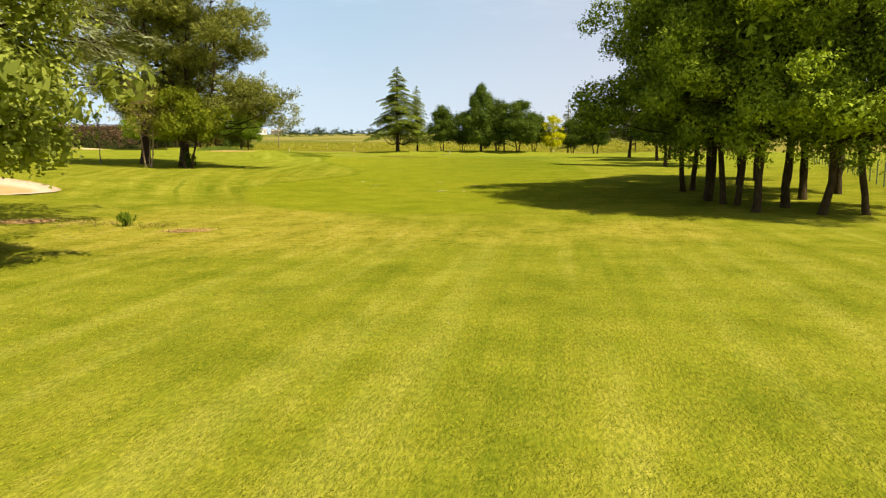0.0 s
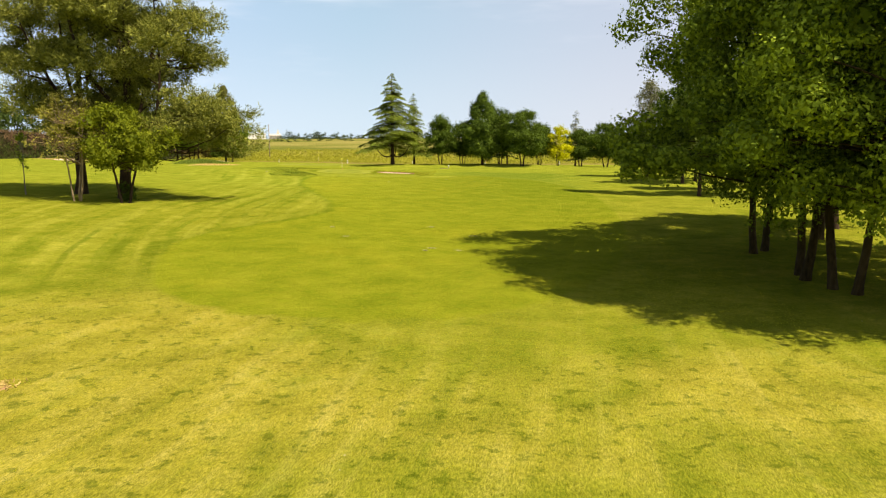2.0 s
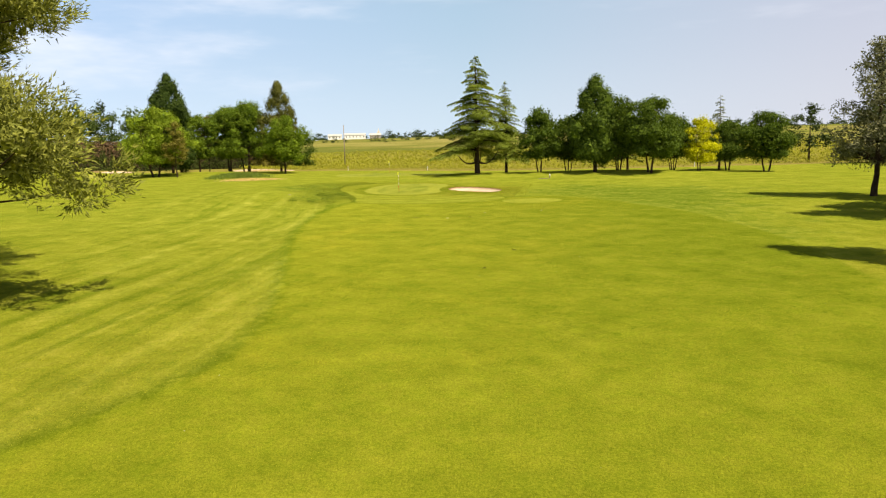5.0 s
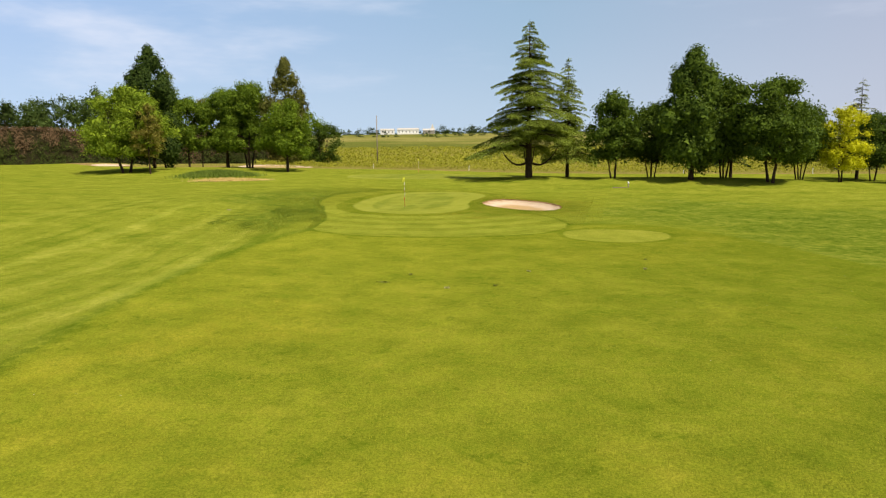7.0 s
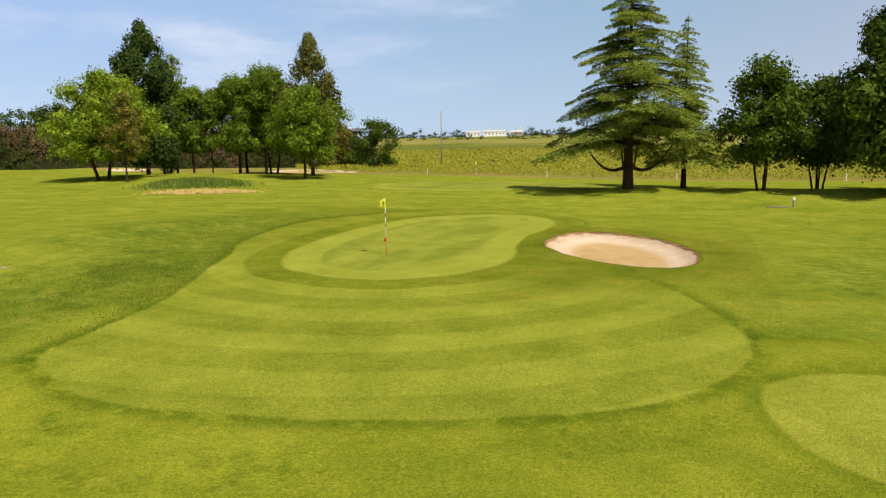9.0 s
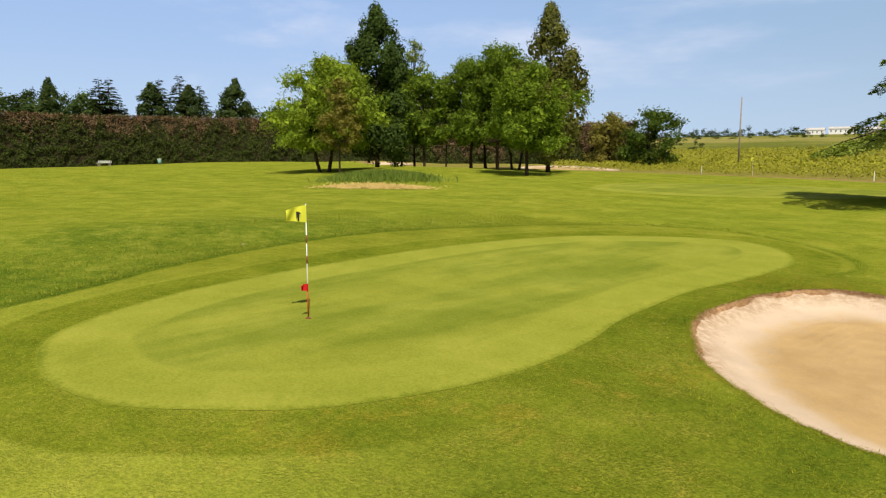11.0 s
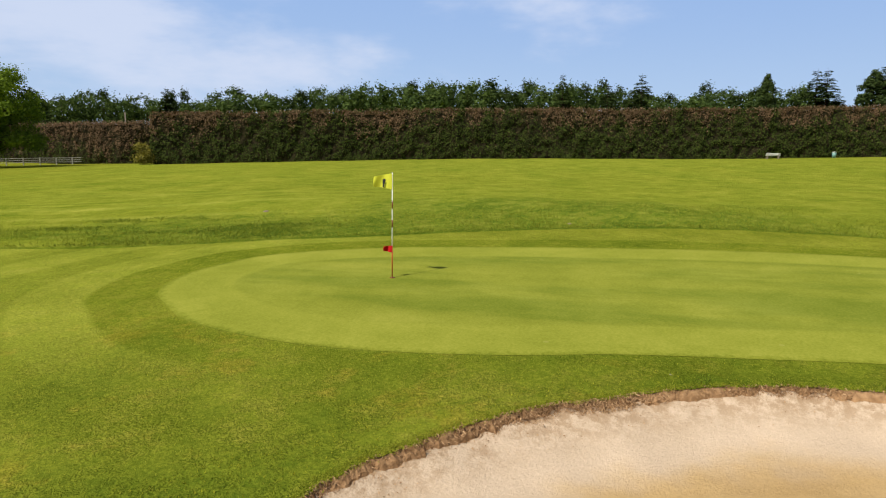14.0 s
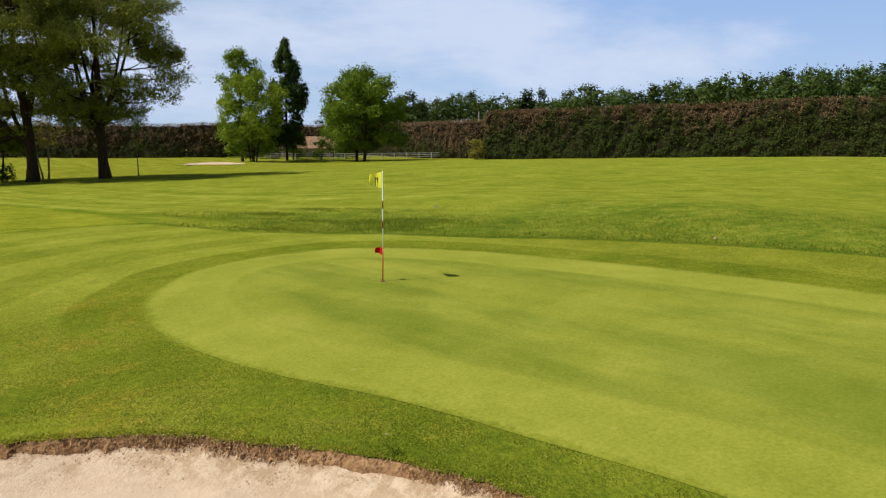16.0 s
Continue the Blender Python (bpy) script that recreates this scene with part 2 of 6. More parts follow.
def land(x, y):
    """Height of the turf."""
    x, y = np.asarray(x, float), np.asarray(y, float)
    z = 0.0
    for dy, w in ((-6, 0.25), (0, 0.5), (6, 0.25)):
        z = z + w * np.interp(y + dy, [-60, -20, 10, 22, 32, 45, 60, 78, 95, 108, 118, 130, 142, 150, 165, 190, 260, 560, 780, 1100], [0, 0, 0, -0.1, 0.2, 0.65, 1.2, 1.8, 2.2, 2.42, 2.53, 2.65, 2.85, 3.05, 3.3, 3.3, 5.0, 18.5, 27.5, 23.0])
    near = 1 / (1 + np.exp((y - 230) / 25))
    z = z + near * (0.036 * smooth_ramp(-x - 8) - 0.022 * smooth_ramp(-x - 32))
    z = z + 0.35 * blob(x, y, -28, 110, 4, 10) + 0.2 * blob(x, y, -27, 124, 3, 8)
    z = z + 0.55 * blob(x, y, -46, 141.5, 4.5, 3.5, 40)
    z = z + 0.5 * blob(x, y, -10, 151, 8, 5) + 0.8 * blob(x, y, 9, 150, 15, 5.5) + 0.5 * blob(x, y, -59, 157, 12, 8)
    z = z + 0.55 * blob(x, y, -95.5, 180.2, 9, 4, 52) + 0.5 * blob(x, y, -62, 186.2, 9, 3.6, 38) + 0.7 * blob(x, y, -29, 41.5, 9, 3.5) + 0.5 * blob(x, y, -62, 22, 10, 7)
    z = z + 0.10 * np.sin(x * 0.11 + 1.3) * np.sin(y * 0.083 + 0.4) + 0.04 * np.sin(x * 0.31 - y * 0.22) * np.sin(y * 0.27 + 2.0)
    return z


def turf(x, y):
    """Height of the ground sheet, hollowed under the greens and the sand."""
    z = land(x, y)
    for curve, deep, soft in ((GREEN, 0.10, 0.2), (GREEN_FAR, 0.10, 0.8), (BUNKER, 0.75, 0.16), (BUNKER_LEFT, 0.6, 1.0), (BUNKER_BACK, 0.9, 1.0), (BUNKER_FAR, 0.5, 1.2), (BUNKER_SOUTH, 0.6, 1.2)):
        box = (x > curve[:, 0].min() - 2) & (x < curve[:, 0].max() + 2) & (y > curve[:, 1].min() - 2) & (y < curve[:, 1].max() + 2)
        if box.any():
            d = signed(x[box], y[box], curve)
            z[box] -= deep * np.clip((d + (0.5 * soft if deep > 0.2 else -0.30)) / soft, 0, 1)
    return z


def spread(stops):
    """Grid lines: (from, to, step) stretches, then growing steps to the horizon."""
    out = [stops[0][0]]
    for a, b, step in stops:
        k = max(1, round((b - a) / step))
        out += list(a + (b - a) * np.arange(1, k + 1) / k)
    lo, hi, step = out[0], out[-1], 6.0
    while hi < 3000:
        hi, lo, step = hi + step, lo - step, step * 1.28
        out = [lo] + out + [hi]
    return np.array(out)


def grid_mesh(name, X, Y, Z, mat):
    ny, nx = X.shape
    idx = np.arange(nx * ny).reshape(ny, nx)
    f = np.stack([idx[:-1, :-1], idx[:-1, 1:], idx[1:, 1:], idx[1:, :-1]], -1).reshape(-1, 4)
    return array_mesh(name, np.stack([X, Y, Z], -1).reshape(-1, 3), f, mat, True)


def array_mesh(name, v, f, mat, smooth=False):
    """A mesh from arrays of corners and of quads or triangles."""
    f = np.asarray(f, np.int32)
    me = bpy.data.meshes.new(name)
    me.vertices.add(len(v))
    me.vertices.foreach_set("co", np.asarray(v, np.float32).ravel())
    me.loops.add(f.size)
    me.loops.foreach_set("vertex_index", f.ravel())
    me.polygons.add(len(f))
    me.polygons.foreach_set("loop_start", np.arange(0, f.size, f.shape[1], dtype=np.int32))
    me.polygons.foreach_set("loop_total", np.full(len(f), f.shape[1], np.int32))
    me.polygons.foreach_set("use_smooth", np.full(len(f), smooth))
    me.update(calc_edges=True)
    if mat:
        me.materials.append(mat)
    return me


def field(me, name, values):
    me.attributes.new(name, "FLOAT", "POINT").data.foreach_set("value", np.asarray(values, np.float32).ravel())


# a cart track that follows the fairway's western edge
def lane_at(y):
    return np.interp(y, [0, 20, 30, 40, 47, 57.5, 72, 90, 110, 140, 200], [-2.0, -4.6, -8.5, -12.4, -14.6, -16.4, -16.4, -17.6, -23, -30, -46])


def grass_material():
    m, n, l, p = material("turf")
    pos = position(n)

    def attr(name):
        a = n.new("ShaderNodeAttribute")
        a.attribute_name = name
        return a.outputs["Fac"]

    def mul(a, b, clamp=False):
        return math_node(n, l, "MULTIPLY", a, b, clamp=clamp)

    def add(a, b, clamp=False):
        return math_node(n, l, "ADD", a, b, clamp=clamp)

    def off(a):
        return math_node(n, l, "SUBTRACT", a, 0.5)

    def inv(a):
        return math_node(n, l, "SUBTRACT", 1.0, a)

    def step(a, lo, hi):
        return smooth_step(n, l, a, lo, hi)

    def shade(fac, col, tint):
        return mix_rgb(n, l, fac, col, mix_rgb(n, l, 1.0, col, tint, "MULTIPLY"))

    def over(fac, col, top):
        return mix_rgb(n, l, fac, col, top)

    def streaks(x, y, sx, sy, detail=4.0):
        c = n.new("ShaderNodeCombineXYZ")
        l.new(mul(x, sx), c.inputs["X"])
        l.new(mul(y, sy), c.inputs["Y"])
        return noise_tex(n, l, c.outputs["Vector"], 1.0, detail, 0.6)
    xyz = n.new("ShaderNodeSeparateXYZ")
    l.new(pos, xyz.inputs["Vector"])
    X, Y = xyz.outputs["X"], xyz.outputs["Y"]
    big, mid, fine = noise_tex(n, l, pos, 0.09, 3), noise_tex(n, l, pos, 0.55, 5, 0.65), noise_tex(n, l, pos, 9.0, 5, 0.7)
    blade = noise_tex(n, l, pos, 24.0, 4, 0.75)
    tuft = noise_tex(n, l, pos, 2.1, 4, 0.7)
    blotch = noise_tex(n, l, pos, 0.27, 6, 0.72)
    fac = add(mul(mid, 0.40), add(mul(tuft, 0.34), mul(fine, 0.26)))
    rough_col = ramp(n, l, fac, [(0.385, (0.122, 0.148, 0.012)), (0.5, (0.200, 0.214, 0.019)), (0.615, (0.290, 0.285, 0.034))])
    fair_col = ramp(n, l, fac, [(0.385, (0.124, 0.156, 0.010)), (0.5, (0.188, 0.213, 0.015)), (0.615, (0.254, 0.264, 0.022))])
    fair_north = ramp(n, l, fac, [(0.385, (0.126, 0.162, 0.012)), (0.5, (0.194, 0.220, 0.018)), (0.615, (0.272, 0.282, 0.028))])
    apron_col = ramp(n, l, fac, [(0.385, (0.178, 0.210, 0.021)), (0.5, (0.244, 0.270, 0.030)), (0.615, (0.310, 0.325, 0.044))])
    dry_col = ramp(n, l, fac, [(0.385, (0.175, 0.165, 0.018)), (0.5, (0.290, 0.265, 0.034)), (0.615, (0.365, 0.328, 0.054))])
    north_col = ramp(n, l, fac, [(0.385, (0.132, 0.174, 0.015)), (0.5, (0.212, 0.242, 0.023)), (0.615, (0.298, 0.312, 0.040))])
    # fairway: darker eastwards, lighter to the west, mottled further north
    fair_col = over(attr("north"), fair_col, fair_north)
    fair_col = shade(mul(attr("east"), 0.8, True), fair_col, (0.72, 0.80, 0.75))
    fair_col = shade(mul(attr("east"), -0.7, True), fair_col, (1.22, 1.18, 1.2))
    worn = mul(step(blotch, 0.53, 0.62), step(attr("north"), 0.0, 0.4))
    fair_col = shade(mul(mul(worn, step(tuft, 0.42, 0.55)), 0.5), fair_col, (0.66, 0.76, 0.66))
    speck = mul(mul(step(noise_tex(n, l, pos, 1.7, 6, 0.78), 0.545, 0.64), step(blotch, 0.44, 0.56)), step(attr("north"), 0.05, 0.4))
    fair_col = shade(mul(speck, 0.8), fair_col, (0.60, 0.72, 0.60))
    fair_col = shade(mul(step(noise_tex(n, l, pos, 0.16, 5, 0.65), 0.52, 0.66), 0.6), fair_col, (1.22, 1.10, 1.15))
    wob = mul(off(mid), 1.2)
    # rough, then dry ground
    col = over(step(add(attr("north"), mul(off(big), 1.4)), 0.0, 1.0), rough_col, north_col)
    dry = step(add(attr("dry"), mul(off(blotch), 1.6)), 0.30, 0.95)
    col = over(dry, col, dry_col)
    clod = mul(step(noise_tex(n, l, pos, 2.8, 4, 0.65), 0.555, 0.63), step(attr("dry"), 0.20, 0.6))
    col = shade(mul(clod, 0.72), col, (0.42, 0.52, 0.42))
    # swathes at the start run with the mower's way
    across = math_node(n, l, "SUBTRACT", X, mul(Y, 0.165))
    mown = streaks(across, Y, 0.95, 0.045, 5.0)
    south = inv(step(Y, 21.0, 36.0))
    col = shade(mul(mul(step(mown, 0.49, 0.63), south), 0.7), col, (1.30, 1.25, 1.9))
    col = shade(mul(mul(inv(step(mown, 0.36, 0.48)), south), 0.75), col, (0.72, 0.81, 0.7))
    # swathes and cart tracks west of the fairway
    lane = attr("lane")
    west = mul(mul(step(lane, -16.0, -7.0), inv(step(lane, 7.0, 11.0))), mul(step(Y, 30.0, 42.0), inv(step(Y, 108.0, 122.0))))
    swath = streaks(add(lane, mul(off(blotch), 1.5)), Y, 0.85, 0.035, 4.0)
    col = shade(mul(mul(step(swath, 0.50, 0.62), west), 0.8), col, (1.30, 1.24, 1.6))
    col = shade(mul(mul(inv(step(swath, 0.36, 0.48)), west), 0.75), col, (0.68, 0.78, 0.66))
    for at, wide in ((-0.75, 0.20), (0.75, 0.20), (2.6, 0.16), (4.0, 0.14), (-2.7, 0.12)):
        near = inv(step(math_node(n, l, "ABSOLUTE", add(add(lane, -at), mul(off(mid), 0.5))), wide * 0.5, wide * 2.2))
        col = shade(mul(mul(mul(near, west), mul(step(big, 0.40, 0.56), inv(step(Y, 58.0, 78.0)))), 0.75), col, (0.50, 0.62, 0.46))
    # hay-coloured and deep green streaks over the rest of the rough
    drift = streaks(add(X, mul(Y, 0.25)), add(Y, mul(X, -0.25)), 0.10, 0.30, 6.0)
    wide_open = mul(inv(south), inv(west))
    col = shade(mul(mul(step(drift, 0.50, 0.64), wide_open), 0.42), col, (1.26, 1.15, 1.35))
    col = shade(mul(mul(inv(step(drift, 0.38, 0.49)), wide_open), 0.36), col, (0.72, 0.83, 0.72))
    lush_col = ramp(n, l, add(mul(tuft, 0.6), mul(mid, 0.4)), [(0.38, (0.062, 0.108, 0.010)), (0.5, (0.140, 0.185, 0.018)), (0.62, (0.250, 0.272, 0.036))])
    col = over(step(add(attr("lush"), add(wob, mul(off(blotch), 2.4))), 0.25, 0.95), col, lush_col)
    # the mown fairway and the uncut seam along its edge, its shade painted in
    fair = add(attr("fairway"), mul(wob, add(mul(south, 5.0), 0.45)))
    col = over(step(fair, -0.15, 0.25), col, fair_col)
    seam_shade = mul(mul(step(fair, -0.75, -0.05), inv(step(fair, 0.0, 0.55))), mul(step(Y, 40.0, 50.0), inv(step(X, -2.0, 4.0))))
    col = shade(mul(mul(seam_shade, step(tuft, 0.36, 0.56)), 0.8), col, (0.55, 0.68, 0.52))
    # rings mown round the green
    edge = attr("green_edge")
    rings = math_node(n, l, "SINE", mul(add(edge, mul(off(mid), 0.25)), 2.55))
    ring_dark = ramp(n, l, fac, [(0.385, (0.094, 0.128, 0.010)), (0.5, (0.164, 0.194, 0.016)), (0.615, (0.240, 0.252, 0.028))])
    fade = inv(mul(step(edge, 1.2, 2.8), 0.50))
    ring_col = over(mul(step(rings, -0.22, 0.22), fade), apron_col, ring_dark)
    back = mul(step(Y, 112.0, 117.0), step(edge, 0.9, 1.5))
    ring_col = over(mul(back, 0.75), ring_col, ramp(n, l, fac, [(0.385, (0.118, 0.145, 0.012)), (0.5, (0.186, 0.205, 0.019)), (0.615, (0.255, 0.262, 0.030))]))
    ap = add(attr("apron"), mul(wob, 0.22))
    col = over(step(ap, -0.10, 0.10), col, ring_col)
    # painted shadow line where the taller rough meets the apron
    lip_shade = mul(step(ap, -0.55, -0.10), inv(step(ap, -0.04, 0.10)))
    col = shade(mul(mul(lip_shade, step(tuft, 0.34, 0.52)), 0.85), col, (0.50, 0.62, 0.50))
    tee = add(attr("tee"), mul(wob, 0.10))
    col = shade(mul(step(tee, -0.5, -0.1), inv(step(tee, -0.08, 0.04))), col, (0.80, 0.86, 0.80))
    col = over(step(tee, -0.08, 0.08), col, mix_rgb(n, l, 1.0, apron_col, (1.05, 1.02, 1.1), "MULTIPLY"))
    verge = ramp(n, l, fac, [(0.385, (0.080, 0.114, 0.009)), (0.5, (0.150, 0.178, 0.015)), (0.615, (0.240, 0.240, 0.030))])
    col = over(mul(step(add(attr("verge"), mul(wob, 0.6)), 0.15, 0.85), 0.85), col, verge)
    # yellowed patches before the green
    col = shade(mul(mul(step(add(blotch, mul(off(tuft), 0.3)), 0.50, 0.60), step(attr("verge"), 0.02, 0.35)), 0.7), col, (1.35, 1.08, 1.2))
    # daisies and droppings as pale flecks
    vor = n.new("ShaderNodeTexVoronoi")
    vor.inputs["Scale"].default_value = 1.1
    l.new(pos, vor.inputs["Vector"])
    fleck = math_node(n, l, "LESS_THAN", vor.outputs["Distance"], 0.022)
    col = over(mul(fleck, math_node(n, l, "GREATER_THAN", big, 0.52)), col, (0.42, 0.39, 0.25))
    # the vineyard's soil and the fields beyond
    soil = ramp(n, l, fac, [(0.35, (0.15, 0.13, 0.03)), (0.65, (0.30, 0.27, 0.06))])
    fields = ramp(n, l, noise_tex(n, l, pos, 0.012, 2), [(0.4, (0.13, 0.145, 0.03)), (0.5, (0.19, 0.185, 0.045)), (0.6, (0.25, 0.225, 0.07))])
    soil = over(mul(inv(step(attr("field"), 1.5, 3.5)), step(tuft, 0.35, 0.55)), soil, (0.30, 0.20, 0.095))
    col = over(step(attr("field"), -0.3, 0.3), col, soil)
    col = over(step(attr("distance"), 0.0, 20.0), col, fields)
    combed = streaks(across, Y, 30.0, 8.0, 4.0)
    blade = add(mul(blade, inv(south)), mul(combed, south))
    col = over(step(blade, 0.36, 0.64), mix_rgb(n, l, 1.0, col, (0.76, 0.79, 0.76), "MULTIPLY"), mix_rgb(n, l, 1.0, col, (1.21, 1.18, 1.17), "MULTIPLY"))
    # single tufts with shade painted into the gaps between them, plainest in the unmown verge
    cell = n.new("ShaderNodeTexVoronoi")
    cell.inputs["Scale"].default_value = 27.0
    warp = n.new("ShaderNodeVectorMath")
    warp.operation = "MULTIPLY_ADD"
    tone = n.new("ShaderNodeTexNoise")
    tone.inputs["Scale"].default_value = 11.0
    l.new(pos, tone.inputs["Vector"])
    l.new(tone.outputs["Color"], warp.inputs[0])
    warp.inputs[1].default_value = (0.2, 0.2, 0.2)
    l.new(pos, warp.inputs[2])
    l.new(warp.outputs["Vector"], cell.inputs["Vector"])
    gap = mul(step(cell.outputs["Distance"], 0.30, 0.80), step(tuft, 0.36, 0.60))
    col = shade(mul(gap, add(mul(attr("verge"), 0.55), 0.16)), col, (0.42, 0.50, 0.42))
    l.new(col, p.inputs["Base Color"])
    p.inputs["Roughness"].default_value = 1.0
    p.inputs["Specular IOR Level"].default_value = 0.0
    bump(n, l, p, add(mul(fine, 0.6), add(mul(blade, 0.5), add(mul(mid, 0.25), add(mul(tuft, 0.5), mul(gap, -0.6))))), 0.6, 0.06)
    return m


def turf_fields(me, x, y):
    """What grows where: read by the turf material."""
    field(me, "fairway", np.clip(signed(x, y, FAIRWAY), -5, 5))
    field(me, "lane", x - lane_at(y))
    field(me, "apron", np.clip(signed(x, y, APRON), -5, 5))
    field(me, "green_edge", np.clip(-signed(x, y, GREEN), -2, 40))
    field(me, "tee", np.clip(signed(x, y, TEE), -5, 5))
    field(me, "dry", np.clip(1.15 * blob(x, y, -8, 26, 7, 9) + 0.5 * blob(x, y, 0, 22, 9, 4) + 0.8 * blob(x, y, 8, 25, 4, 4) + 1.3 * blob(x, y, -42.0, 138.5, 2.7, 1.2, 30) + 0.3 * blob(x, y, -14, 60, 8, 14) + 0.2 * blob(x, y, -27, 84, 12, 22), 0, 1.3))
    out = np.clip(-signed(x, y, APRON), 0, 40)
    bank = np.exp(-(out / (6.0 + 2.2 * np.sin(y * 0.23))) ** 2) * np.clip((-17.2 - x) / 2.0, 0, 1) * np.clip((136 - y) / 14, 0, 1) * np.clip((y - 97) / 9, 0.0, 1)
    field(me, "lush", np.clip(1.1 * bank + 0.6 * blob(x, y, 12, 92, 7, 20) + 0.4 * blob(x, y, -20.5, 106.0, 3.0, 4.5) + 0.8 * blob(x, y, 12, 112, 13, 14) + 0.5 * blob(x, y, 4, 124, 8, 14) + 0.9 * blob(x, y, -46, 142.5, 4, 2.5, 40), 0, 1.2))
    field(me, "north", np.clip((y - 50) / 40 + np.clip(-x - 40, 0, 40) / 60, 0, 1))
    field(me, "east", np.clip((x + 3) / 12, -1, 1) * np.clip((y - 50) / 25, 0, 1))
    field(me, "verge", np.clip(np.exp(-(np.clip(-signed(x, y, BUNKER), 0, 30) / 2.3) ** 2) + 0.6 * blob(x, y, -8.6, 114.5, 3.0, 3.0), 0, 1))
    field(me, "field", np.clip(y - 181 - 0.05 * x, -20, 40))
    field(me, "distance", np.clip(y - 330, -40, 60))


GRASS = grass_material()
gx = spread([(-130, -44, 2.0), (-44, -24, 1.2), (-24, -20.5, 0.5), (-20.5, -3, 0.16), (-3, 4, 0.5), (4, 24, 1.0), (24, 60, 3.0)])
gy = spread([(-30, 95, 1.25), (95, 110.5, 0.5), (110.5, 134, 0.16), (134, 137, 0.5), (137, 192, 1.25), (192, 260, 4.0)])
GX, GY = np.meshgrid(gx, gy)
ground_mesh = grid_mesh("ground", GX, GY, turf(GX, GY), GRASS)
turf_fields(ground_mesh, GX, GY)
ground = tagged(new("ground", ground_mesh), "mown yellow-green golf course turf with rough and fairway", "ground", kind="structure")


def green_material():
    m, n, l, p = material("putting green")
    pos = position(n)
    a = n.new("ShaderNodeAttribute")
    a.attribute_name = "edge"
    edge = a.outputs["Fac"]
    mid, fine = noise_tex(n, l, pos, 0.6, 5, 0.7), noise_tex(n, l, pos, 22.0, 4, 0.7)
    fac = math_node(n, l, "ADD", math_node(n, l, "MULTIPLY", mid, 0.5), math_node(n, l, "MULTIPLY", fine, 0.5))
    col = ramp(n, l, fac, [(0.36, (0.158, 0.184, 0.018)), (0.5, (0.208, 0.230, 0.027)), (0.64, (0.260, 0.274, 0.040))])
    # long mowing smudges that run the length of the green
    mp = n.new("ShaderNodeMapping")
    mp.inputs["Rotation"].default_value, mp.inputs["Scale"].default_value = (0, 0, radians(12)), (0.62, 0.16, 1.0)
    l.new(pos, mp.inputs["Vector"])
    band = noise_tex(n, l, mp.outputs["Vector"], 1.0, 4, 0.6)
    inner = smooth_step(n, l, math_node(n, l, "ADD", edge, math_node(n, l, "MULTIPLY", math_node(n, l, "SUBTRACT", mid, 0.5), 0.35)), 1.28, 1.46)
    stripe = mix_rgb(n, l, smooth_step(n, l, band, 0.40, 0.60), (0.77, 0.83, 0.77), (1.05, 1.03, 1.06))
    col = mix_rgb(n, l, 1.0, col, mix_rgb(n, l, inner, (1.13, 1.10, 1.16), stripe), "MULTIPLY")
    # worn pale specks where balls landed
    vor = n.new("ShaderNodeTexVoronoi")
    vor.inputs["Scale"].default_value = 0.8
    l.new(pos, vor.inputs["Vector"])
    col = mix_rgb(n, l, math_node(n, l, "MULTIPLY", math_node(n, l, "LESS_THAN", vor.outputs["Distance"], 0.035), 0.35), col, (0.33, 0.32, 0.09))
    border = ramp(n, l, fac, [(0.40, (0.120, 0.150, 0.012)), (0.60, (0.225, 0.242, 0.026))])
    inside = smooth_step(n, l, math_node(n, l, "ADD", edge, math_node(n, l, "MULTIPLY", math_node(n, l, "SUBTRACT", noise_tex(n, l, pos, 7.0, 4, 0.7), 0.5), 0.4)), 0.0, 0.16)
    col = mix_rgb(n, l, inside, border, col)
    l.new(col, p.inputs["Base Color"])
    p.inputs["Roughness"].default_value, p.inputs["Specular IOR Level"].default_value = 1.0, 0.02
    bump(n, l, p, math_node(n, l, "ADD", fine, math_node(n, l, "MULTIPLY", mid, 2.0)), 0.3, 0.015)
    return m


